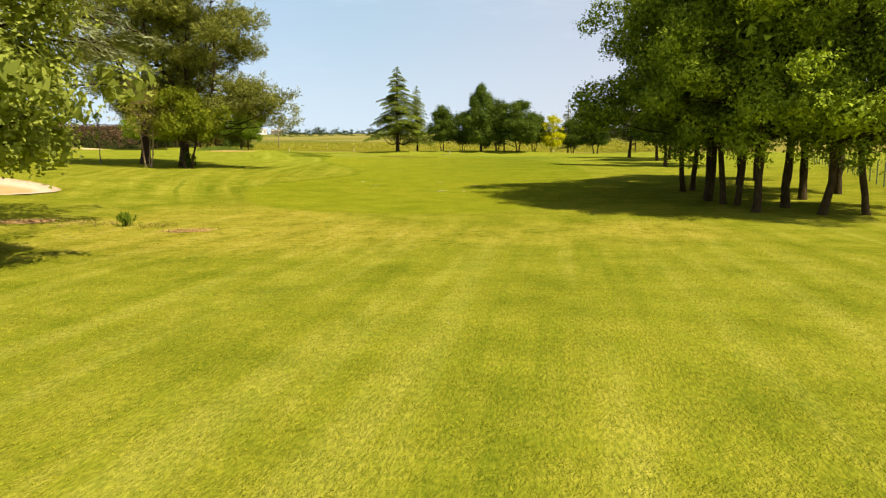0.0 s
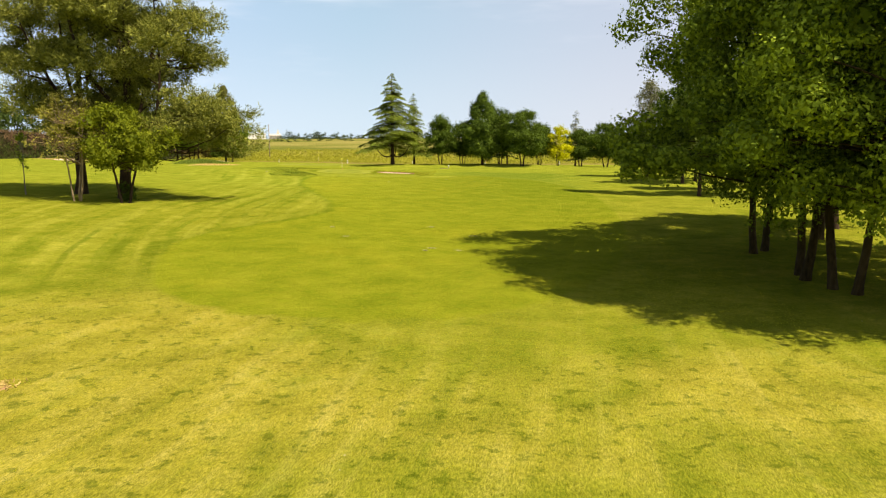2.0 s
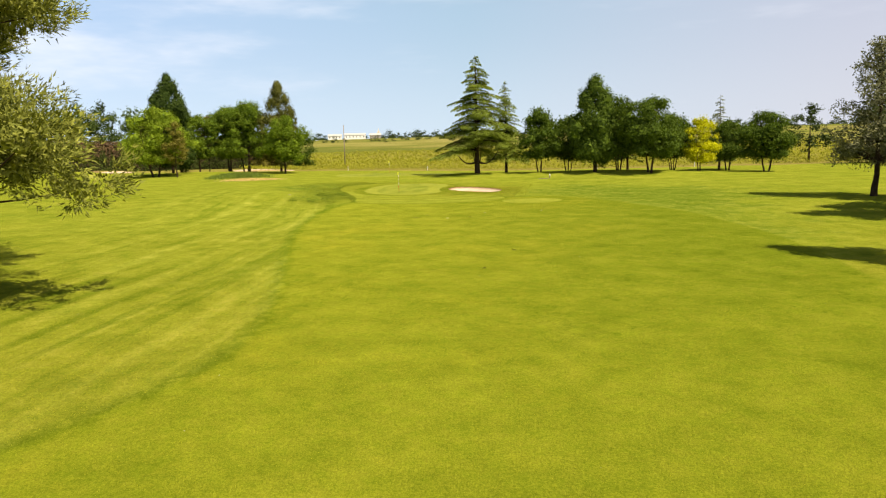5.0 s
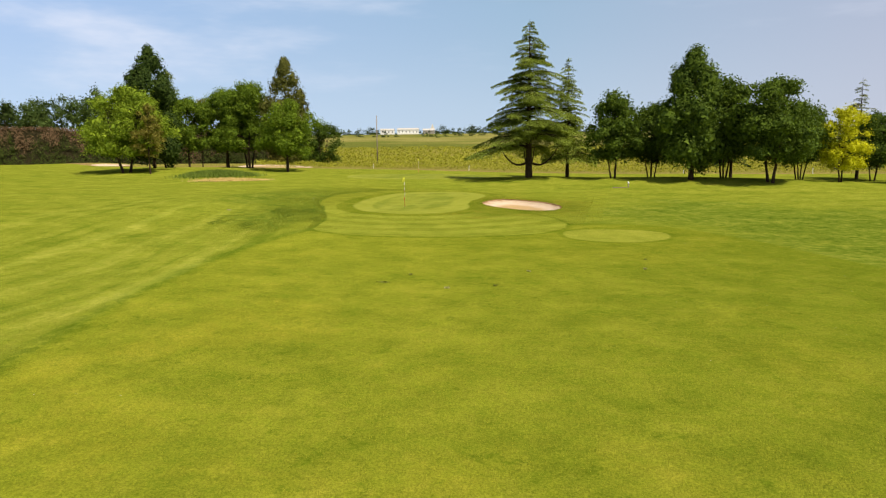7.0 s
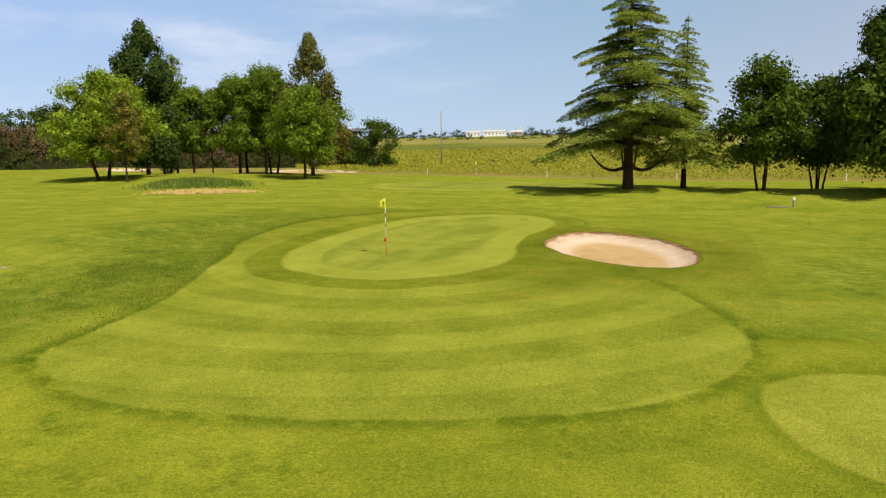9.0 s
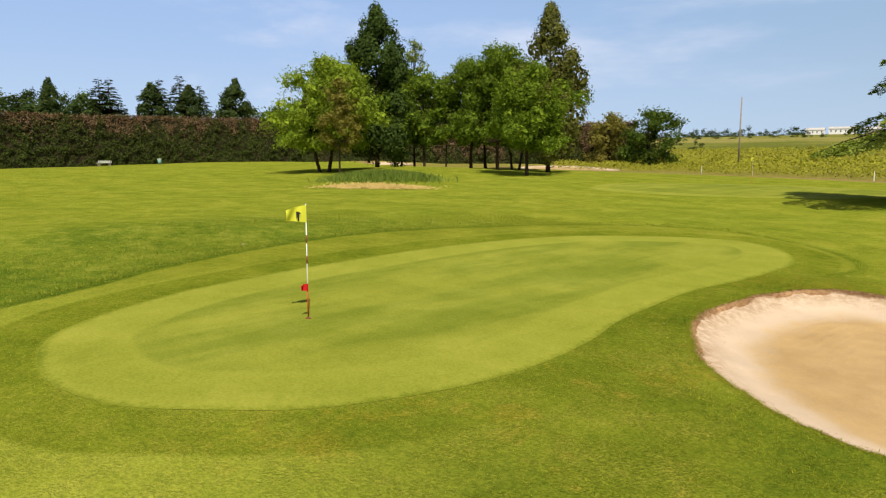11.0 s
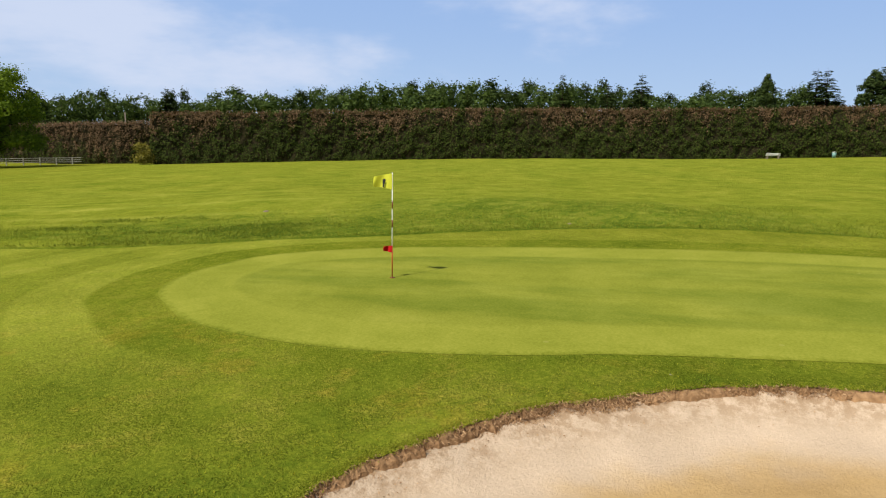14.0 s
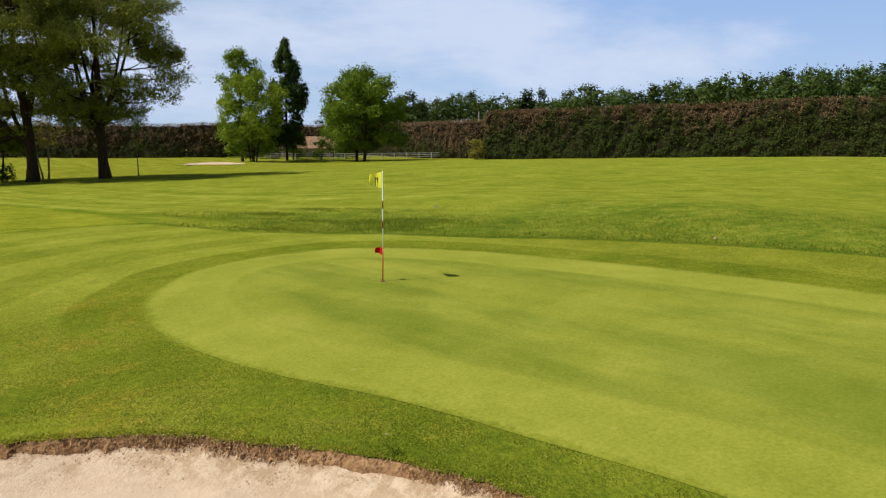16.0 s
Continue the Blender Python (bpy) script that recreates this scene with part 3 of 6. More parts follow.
def sand_material():
    m, n, l, p = material("bunker sand")
    pos = position(n)
    a = n.new("ShaderNodeAttribute")
    a.attribute_name = "depth"
    mid, fine = noise_tex(n, l, pos, 1.3, 5), noise_tex(n, l, pos, 30.0, 4, 0.7)
    fac = math_node(n, l, "ADD", math_node(n, l, "MULTIPLY", mid, 0.6), math_node(n, l, "MULTIPLY", fine, 0.4))
    dry = ramp(n, l, fac, [(0.35, (0.48, 0.365, 0.250)), (0.65, (0.63, 0.490, 0.350))])
    damp = ramp(n, l, fac, [(0.35, (0.36, 0.232, 0.090)), (0.65, (0.49, 0.330, 0.145))])
    wet = smooth_step(n, l, math_node(n, l, "ADD", a.outputs["Fac"], math_node(n, l, "MULTIPLY", math_node(n, l, "SUBTRACT", mid, 0.5), 1.1)), 0.75, 1.5)
    rust = math_node(n, l, "MULTIPLY", math_node(n, l, "SUBTRACT", 1.0, smooth_step(n, l, a.outputs["Fac"], 0.05, 0.75)), smooth_step(n, l, noise_tex(n, l, pos, 5.0, 7, 0.8), 0.40, 0.60))
    l.new(mix_rgb(n, l, math_node(n, l, "MULTIPLY", rust, 0.85), mix_rgb(n, l, wet, dry, damp), (0.33, 0.215, 0.115)), p.inputs["Base Color"])
    p.inputs["Roughness"].default_value = 0.95
    w = n.new("ShaderNodeTexWave")
    w.inputs["Scale"].default_value, w.inputs["Distortion"].default_value = 3.2, 3.0
    l.new(pos, w.inputs["Vector"])
    rake = math_node(n, l, "MULTIPLY", math_node(n, l, "SINE", math_node(n, l, "ADD", math_node(n, l, "MULTIPLY", a.outputs["Fac"], 26.0), math_node(n, l, "MULTIPLY", mid, 7.0))), math_node(n, l, "MULTIPLY", smooth_step(n, l, a.outputs["Fac"], 0.7, 1.4), 0.14))
    bump(n, l, p, math_node(n, l, "ADD", math_node(n, l, "ADD", rake, math_node(n, l, "MULTIPLY", w.outputs["Fac"], 0.06)), math_node(n, l, "ADD", fine, math_node(n, l, "MULTIPLY", mid, 1.5))), 0.6, 0.03)
    return m


GREEN_TURF, SAND = green_material(), sand_material()
EARTH = plain_material("bare earth", (0.15, 0.078, 0.034), (0.46, 0.285, 0.145), 14, 0.95, 1.0, 0.05)


EDGE_BLADE = leaf_material("edge turf blade", (0.14, 0.17, 0.012), (0.30, 0.31, 0.030), 0.35)
ROOT = leaf_material("dry root", (0.17, 0.085, 0.035), (0.54, 0.36, 0.20), 0.1)


def unit(v):
    return v / (np.linalg.norm(v, axis=-1, keepdims=True) + 1e-9)


def leaf_quads(c, nrm, length, width, along=None, rng=None):
    """Diamond leaves at c, facing nrm, turned by chance or along a direction."""
    a = along if along is not None else rng.normal(0, 1, c.shape)
    a = unit(a - (a * nrm).sum(-1, keepdims=True) * nrm)
    b = np.cross(nrm, a)
    L, W = (length[:, None] if np.ndim(length) else length), (width[:, None] if np.ndim(width) else width)
    return np.stack([c - a * L * 0.5, c + b * W * 0.5 - a * L * 0.05, c + a * L * 0.5, c - b * W * 0.5 - a * L * 0.05], 1)


def quad_object(name, quads, mat, parent=None, tri=False):
    """Leaves as one mesh: diamonds, or their front halves alone."""
    if tri:
        quads = quads[:, 1:]
    v = quads.reshape(-1, 3)
    ob = new(name, array_mesh(name, v, np.arange(len(v)).reshape(-1, 3 if tri else 4), mat))
    if parent:
        ob.parent = parent
    return ob


def sheet(name, curve, height, mat, attribute, rings=16):
    """A sheet inside a closed curve; height(x, y, d) with d the distance from its edge."""
    c = curve.mean(0)
    k = np.linspace(1, 0.0005, rings)
    X = c[0] + (curve[None, :, 0] - c[0]) * k[:, None]
    Y = c[1] + (curve[None, :, 1] - c[1]) * k[:, None]
    d = np.clip(signed(X, Y, curve), 0, None)
    Z = height(X, Y, d)
    nr, ns = X.shape
    idx = np.arange(nr * ns).reshape(nr, ns)
    f = np.stack([idx[:-1], np.roll(idx[:-1], -1, 1), np.roll(idx[1:], -1, 1), idx[1:]], -1).reshape(-1, 4)
    v = np.stack([X, Y, Z], -1).reshape(-1, 3)
    me = array_mesh(name, v, f, mat, True)
    field(me, attribute, d.ravel())
    return new(name, me)


tagged(sheet("putting_green", GREEN, lambda x, y, d: land(x, y) + 0.006 + 0.006 * np.clip(d / 0.1, 0, 1), GREEN_TURF, "edge", 24), "closely mown pale green putting surface with mowing rings", "putting green", kind="structure")
tagged(sheet("putting_green", GREEN_FAR, lambda x, y, d: land(x, y) - 0.03 + 0.06 * np.clip(d / 0.12, 0, 1), GREEN_TURF, "edge", 12), "second closely mown putting green beside the vineyard", "putting green", kind="structure")


def lip(name, curve, parent):
    """The torn earth edge of a bunker: an uneven rim that stands out under the turf."""
    rng = np.random.default_rng(5)
    n = len(curve) * 3
    t = np.linspace(0, len(curve), n, endpoint=False)
    i = t.astype(int)
    P = curve[i] + (np.roll(curve, -1, 0)[i] - curve[i]) * (t - i)[:, None]
    tang = np.roll(P, -1, 0) - np.roll(P, 1, 0)
    nrm = np.stack([tang[:, 1], -tang[:, 0]], 1)
    nrm /= np.linalg.norm(nrm, axis=1)[:, None]
    if ((curve.mean(0) - P) * nrm).sum() > 0:
        nrm = -nrm
    jit = rng.normal(0, 1, n)
    jit = (jit + np.roll(jit, 1) + np.roll(jit, -1)) / 2
    EDGE_WAVE = 0.022
    rows = []
    slow = 0.5 + 0.5 * np.sin(t * 0.35 + 2.0 * np.sin(t * 0.11))
    for off, dz in ((0.04, -0.02), (0.005, -0.010), (-0.030, -0.05), (-0.075, -0.095), (-0.16, -0.24)):
        q = P + nrm * (off + EDGE_WAVE * jit)[:, None]
        rows.append(np.column_stack([q, land(P[:, 0], P[:, 1]) + dz * (0.55 + 0.8 * slow if -0.1 < dz < -0.03 else 1.0) + 0.010 * rng.normal(0, 1, n)]))
    V = np.array(rows)
    idx = np.arange(V.shape[0] * n).reshape(V.shape[0], n)
    f = np.stack([idx[:-1], np.roll(idx[:-1], -1, 1), np.roll(idx[1:], -1, 1), idx[1:]], -1).reshape(-1, 4)
    ob = new(name, array_mesh(name, V.reshape(-1, 3), f, EARTH, False))
    ob.parent = parent
    # the mown turf runs up to the cut
    V = np.array([np.column_stack([P + nrm * (off + EDGE_WAVE * jit * (off < 0.1))[:, None], land(P[:, 0] + nrm[:, 0] * off, P[:, 1] + nrm[:, 1] * off) + dz]) for off, dz in ((0.55, -0.01), (0.4, 0.006), (0.2, 0.008), (0.06, 0.008), (0.0, 0.002), (-0.012, -0.02))])
    me = array_mesh("turf_rim", V.reshape(-1, 3), f[:5 * n], GRASS, True)
    turf_fields(me, V[:, :, 0], V[:, :, 1])
    rim = new("turf_rim", me)
    rim.parent = parent
    # the turf's edge hangs over the cut, with roots below it
    for part_name, m, off, spread_, drop, tall, mat in (("turf_edge", 26000, 0.05, 0.05, 0.0, 0.028, EDGE_BLADE), ("root_fringe", 34000, -0.05, 0.05, -0.075, 0.08, ROOT)):
        k = rng.integers(0, n, m)
        if part_name == "root_fringe":
            k = k[rng.random(m) < 0.25 + 0.75 * slow[k]]
            m = len(k)
        q = P[k] + nrm[k] * (off + 0.022 * jit[k] + rng.normal(0, spread_, m))[:, None] + unit(tang[k]) * rng.uniform(-0.06, 0.06, m)[:, None]
        s = tall * rng.uniform(0.5, 1.4, m)
        up = unit(np.column_stack([-nrm[k] * 0.45, np.full(m, 0.9 if drop == 0 else -0.7)]) + rng.normal(0, 0.5, (m, 3)))
        if drop < 0:
            deep = rng.uniform(-0.15, 0.02, m)
            q = P[k] + nrm[k] * (deep + 0.02 * jit[k])[:, None] + unit(tang[k]) * rng.uniform(-0.06, 0.06, m)[:, None]
            c = np.column_stack([q, land(q[:, 0], q[:, 1]) + np.interp(deep, [-0.16, -0.075, -0.03, 0.005], [-0.21, -0.085, -0.042, 0.0]) + 0.012])
        else:
            c = np.column_stack([q, land(q[:, 0], q[:, 1]) + 0.4 * s])
        tagged(quad_object(part_name, leaf_quads(c, unit(rng.normal(0, 1, (m, 3))), s, s * (0.3 if drop == 0 else 0.13), up), mat, ob, True), kind="stuff")
    # crumbs of earth fallen on the sand
    m = 4200
    k = rng.integers(0, n, m)
    far = 0.05 + rng.exponential(0.16, m)
    q = P[k] - nrm[k] * far[:, None] + unit(tang[k]) * rng.uniform(-0.06, 0.06, m)[:, None]
    s = 0.006 + 0.018 * rng.random(m) ** 3
    c = np.column_stack([q, land(q[:, 0], q[:, 1]) - 0.05 - 0.42 * (1 - np.exp(-far / 0.8)) + s * 0.35])
    tagged(quad_object("earth_crumb", leaf_quads(c, unit(np.array([0, 0, 1.0]) + rng.normal(0, 0.6, (m, 3))), s, s, rng=rng), ROOT, ob), kind="stuff")
    return ob


def bunker(curve, label, deep=0.5, rim=False):
    ob = sheet("bunker", curve, lambda x, y, d: land(x, y) - 0.05 - deep * (1 - np.exp(-d / 0.8)) + 0.015 * np.sin(x * 5) * np.sin(y * 4), SAND, "depth", 20)
    tagged(ob, label, "bunker", kind="structure")
    if rim:
        lip("earth_lip", curve, ob)
    return ob


bunker(BUNKER, "pale sand bunker with a crumbling brown earth lip beside the green", 0.42, True)
bunker(BUNKER_LEFT, "white sand bunker sunk in the rough", 0.12)
bunker(BUNKER_BACK, "pale sand bunker under the hedge", 0.42)
bunker(BUNKER_FAR, "pale sand bunker behind the trees", 0.1)
bunker(BUNKER_SOUTH, "pale sand bunker in front of the trees", 0.3)

# ---- foliage builders ----


class Wood:
    """Collects tapered tubes into one mesh."""

    def __init__(self):
        self.v, self.f, self.n = [], [], 0

    def tube(self, path, radii, sides=7):
        path = np.array(path, float)
        t = unit(np.gradient(path, axis=0))
        u = unit(np.cross(t, np.where(np.abs(t[:, 2:]) > 0.9, [[1.0, 0, 0]], [[0, 0, 1.0]])))
        w = np.cross(t, u)
        a = np.linspace(0, 2 * np.pi, sides, endpoint=False)
        ring = path[:, None] + np.asarray(radii)[:, None, None] * (np.cos(a)[None, :, None] * u[:, None] + np.sin(a)[None, :, None] * w[:, None])
        k = np.arange(len(path) * sides).reshape(len(path), sides) + self.n
        self.v.append(ring.reshape(-1, 3))
        self.f.append(np.stack([k[:-1], np.roll(k[:-1], -1, 1), np.roll(k[1:], -1, 1), k[1:]], -1).reshape(-1, 4))
        self.n += len(path) * sides

    def limb(self, a, b, r0, r1, rng, rise=0.15, bend=0.06, sides=5, steps=5):
        a, b = np.array(a, float), np.array(b, float)
        s = np.linspace(0, 1, steps)[:, None]
        far = np.linalg.norm(b - a)
        p = a + (b - a) * s + np.array([0, 0, 1]) * rise * far * np.sin(np.pi * s) + rng.normal(0, bend * far, 3) * np.sin(np.pi * s)
        self.tube(p, np.linspace(r0, r1, steps), sides)
        return p

    def object(self, name, mat, parent):
        ob = new(name, array_mesh(name, np.vstack(self.v), np.vstack(self.f), mat, True))
        ob.parent = parent
        return ob


def trunk_path(rng, height, lean=(0, 0), wob=0.12, steps=8):
    s = np.linspace(0, 1, steps)
    x = lean[0] * s + wob * np.cumsum(rng.normal(0, 0.4, steps)) * (s > 0)
    y = lean[1] * s + wob * np.cumsum(rng.normal(0, 0.4, steps)) * (s > 0)
    return np.column_stack([x, y, -0.25 + (height + 0.25) * s])


def inner_leaves(rng, centres, radii, edge, tall=1.0, cover=11.0):
    """The closed inside of each clump: broader leaves that lie round it."""
    e = np.minimum(0.6 * radii, edge)
    k = np.repeat(np.arange(len(radii)), np.ceil(cover * (radii / e) ** 2 * tall).astype(int))
    m = len(k)
    d = unit(rng.normal(0, 1, (m, 3)))
    c = centres[k] + d * (radii[k] * rng.uniform(0.5, 0.78, m))[:, None] * np.array([1, 1, 0.75 * tall])
    s = e[k] * rng.uniform(0.7, 1.2, m)
    return leaf_quads(c, unit(d + rng.normal(0, 0.3, (m, 3))), s, s, rng=rng)


def puff_leaves(rng, centres, radii, count, size, flat=0.75, up=0.6, per=7, loose=0.5):
    """Leaves on short twigs that stand out of each clump, with gaps between the twigs."""
    w = radii ** 2 * rng.uniform(0.4, 1.6, len(radii))
    m = count // per
    k = rng.choice(len(centres), m, p=w / w.sum())
    d = unit(rng.normal(0, 1, (m, 3)) + np.array([0, 0, 0.2]))
    r = radii[k] * (0.55 + loose * rng.uniform(0, 1, m))
    foot = centres[k] + d * r[:, None] * np.array([1, 1, flat])
    twig = unit(d + np.array([0, 0, -0.1]) + rng.normal(0, 0.55, (m, 3)))
    face = unit(d * 0.55 + np.array([0, 0, up]) + rng.normal(0, 0.38, (m, 3)))
    reach = size * rng.uniform(0.8, 1.5, m)
    along = np.linspace(-0.9, 1.1, per)[None, :] * reach[:, None]
    c = (foot[:, None] + twig[:, None] * along[:, :, None] + rng.normal(0, 0.55 * size, (m, per, 3))).reshape(-1, 3)
    nrm = unit((face[:, None] + rng.normal(0, 0.5, (m, per, 3))).reshape(-1, 3))
    axis = unit((twig[:, None] + rng.normal(0, 0.8, (m, per, 3))).reshape(-1, 3))
    s = size * rng.uniform(0.65, 1.3, m * per)
    return leaf_quads(c, nrm, s, s * 0.72, axis)


def leafy_tree(name, seed, height, radius, bole, leaf, count, size, r_trunk, puffs=60, stems=1, top=0.5, lean=(0, 0), bark=None, airy=1.0, pointed=0.0, limbs=1, tri=True, hang=0.0, solid=True, far=False, boughs=()):
    """A broadleaf tree: stems, limbs to every clump of leaves, an uneven crown.
    bole: height of the crown's base; top: height of the widest part, as a share of the crown; pointed: how far it narrows upwards."""
    rng = np.random.default_rng(seed)
    puffs = int(puffs * 0.95)
    root = new(name)
    wood = Wood()
    crown_h = height - bole
    # clump centres fill the crown's outer half; below its widest part the crown hangs full
    zz = rng.uniform(-1, 1, puffs)
    az = rng.uniform(0, 2 * np.pi, puffs)
    prof = np.where(zz > 0, np.sqrt(1 - zz ** 2), np.sqrt(1 - zz ** 4)) * (1 - pointed * np.clip(zz * 0.5 + 0.5, 0, 1))
    lump = 0.90 + 0.14 * np.sin(3 * az + seed) * np.cos(2.3 * zz + seed)
    rr = rng.uniform(0.45, 0.92, puffs) * lump * prof * np.where(rng.random(puffs) < (0.2 if hang else 0.06), rng.uniform(1.1, 1.3, puffs), 1.0)
    narrow = 0.5 + 0.5 * prof
    centres = np.column_stack([np.cos(az) * rr * radius, np.sin(az) * rr * radius, bole + crown_h * top + np.where(zz > 0, zz * crown_h * (1 - top), zz * crown_h * top)])
    centres[:, :2] += np.array(lean)
    low = rng.random(puffs) < hang
    centres[:, 2] -= np.where(low & (zz < 0.2), rng.uniform(0.05, 0.14, puffs) * crown_h, 0)
    core = puffs // 4
    zc = rng.uniform(0.2, 0.97, core)
    centres[:core] = np.column_stack([rng.normal(0, 0.2 * radius, core) * (1 - zc), rng.normal(0, 0.2 * radius, core) * (1 - zc), bole + crown_h * zc])
    pr = radius * rng.uniform(0.16, 0.30, puffs) * airy * (0.75 + 0.25 * narrow)
    pr[:core] *= 1.05 - 0.55 * zc
    if len(boughs):
        centres, pr = np.vstack([centres, np.array(boughs, float)]), np.append(pr, rng.uniform(0.5, 0.95, len(boughs)))
    if not hang:
        centres[:, 2] = np.maximum(centres[:, 2], bole + 0.6 * pr + rng.uniform(0, 0.06, len(pr)) * crown_h)
    paths = []
    for s in range(stems):
        a = 2 * np.pi * s / max(stems, 1) + seed
        off = 0.0 if stems == 1 else 0.22 * radius
        ln = (lean[0] + off * math.cos(a) * 1.6, lean[1] + off * math.sin(a) * 1.6)
        p = trunk_path(rng, height * 0.86, ln, 0.02 * height ** 0.5)
        base = np.array([0.16 * off * math.cos(a) * 2, 0.16 * off * math.sin(a) * 2, 0])
        p += base * np.linspace(1, 0, len(p))[:, None]
        k = np.linspace(0, 1, len(p))
        rad = r_trunk / stems ** 0.4 * (1 - 0.85 * k) * (1 + rng.normal(0, 0.05, len(p)))
        rad[0] *= 1.1
        fine = np.linspace(0, 1, 5 if far else 22)
        q = np.column_stack([np.interp(fine, k, p[:, j]) for j in range(3)])
        q[1:, :2] += np.cumsum(rng.normal(0, 0.12, (len(fine) - 1, 2)), 0) * r_trunk * (fine[1:, None] < 0.8)
        wood.tube(q, np.interp(fine, k, rad) * np.where(fine < 0.03, 1.15, 1.0) * (1 + rng.normal(0, 0.04, len(fine))), 5 if far else 9)
        paths.append(p)
    for c in np.vstack([centres[:puffs:limbs], centres[puffs::8]]):
        p = paths[rng.integers(len(paths))]
        i = int(np.clip(np.searchsorted(p[:, 2], c[2] - 0.35 * np.linalg.norm(c[:2] - p[4, :2]) - 0.3), 1, len(p) - 2))
        i = max(i, int(np.searchsorted(p[:, 2], bole * 0.75)))
        i = min(i, len(p) - 2)
        wood.limb(p[i], c, r_trunk * 0.22 * (1 - i / len(p)) + 0.02, 0.012, rng, 0.05)
    wood.object("trunk", bark or BARK, root)
    if tri:
        size *= 1.3
    leaves = puff_leaves(rng, centres, pr, count, size, up=0.55 if hang else 0.6, loose=0.24 if far else 0.44)
    if solid and tri:
        leaves = np.vstack([leaves, inner_leaves(rng, centres, pr, size * 2.6 if far else min(size * 2.6, 0.52), cover=5.5 if far else 8.0)])
    elif solid:
        quad_object("inner_crown", inner_leaves(rng, centres, pr * 0.94, size * 2.0, cover=8.5), leaf, root, True)
    quad_object("crown", leaves, leaf, root, tri)
    return root


def tier_conifer(name, seed, height, radius, bole, needles, mat, r_trunk, gap=0.55, droop=0.25, sparse=1.0, power=0.8, spray=0.55, per=6, bark=None, arms=0, fine=0.36):
    """A cedar or fir: tiers of level branches with hanging sprays."""
    rng = np.random.default_rng(seed)
    root = new(name)
    wood = Wood()
    tp = trunk_path(rng, height, (0, 0), 0.03, 10)
    rad = r_trunk * (1 - np.linspace(0, 0.97, 10))
    rad[0] *= 1.12
    wood.tube(tp, rad, 9)
    for k in range(arms):
        az = 2 * np.pi * k / arms + 0.3
        o = np.array([math.cos(az), math.sin(az), 0])
        s = np.linspace(0, 1, 8)[:, None]
        wood.tube(np.array([0, 0, 1.9]) + o * 3.4 * s + np.array([0, 0, 1.0]) * (-0.9 * np.sin(np.pi * s * 0.8) + 2.1 * s ** 2), np.linspace(0.17, 0.05, 8), 7)
    C, N, A, L = [], [], [], []
    z = bole
    while z < height * 0.985:
        k = (z - bole) / (height - bole)
        reach = radius * (1 - k) ** power + 0.25
        for b in range(per if k < 0.8 else 4):
            if rng.random() > sparse:
                continue
            az = rng.uniform(0, 2 * np.pi)
            ln = reach * rng.uniform(0.55, 1.08)
            out = np.array([math.cos(az), math.sin(az), 0])
            side = np.array([-out[1], out[0], 0])
            s = np.linspace(0, 1, 7)
            zz = z + rng.uniform(-0.45, 0.45) * gap * 1.2 + ln * (0.22 * s - (droop + 0.22) * s ** 2)
            px, py = np.interp(z, tp[:, 2], tp[:, 0]), np.interp(z, tp[:, 2], tp[:, 1])
            P = np.column_stack([px + out[0] * ln * s, py + out[1] * ln * s, zz])
            wood.tube(P, np.linspace(0.022 * ln ** 0.8 + 0.012, 0.008, 7), 4)
            m = max(4, int(ln * needles * 1.7))
            u = rng.uniform(0.12, 1.0, m) ** 0.75
            q = np.column_stack([np.interp(u, s, P[:, j]) for j in range(3)])
            wide = (0.30 * ln * np.sin(np.pi * np.clip(u, 0, 0.97)) ** 0.7 + 0.1) * rng.uniform(-1, 1, m)
            q += side * wide[:, None] + np.array([0, 0, 1]) * (rng.normal(0, 0.06, m) - 0.22 * np.abs(wide))[:, None]
            C.append(q)
            N.append(unit(np.array([0, 0, 1]) + rng.normal(0, 0.35, (m, 3)) + out * 0.25))
            A.append(unit(out * 0.8 + side * np.sign(wide)[:, None] * 0.7 + np.array([0, 0, -0.45]) + rng.normal(0, 0.25, (m, 3))))
            L.append(spray * rng.uniform(0.55, 1.2, m) * (0.7 + 0.3 * (1 - k)))
        z += gap * rng.uniform(0.7, 1.3)
    c, n_, a, ln = np.vstack(C), np.vstack(N), np.vstack(A), np.concatenate(L)
    wood.object("trunk", bark or BARK, root)
    quad_object("crown", leaf_quads(c, n_, ln, ln * fine, a), mat, root, True)
    return root


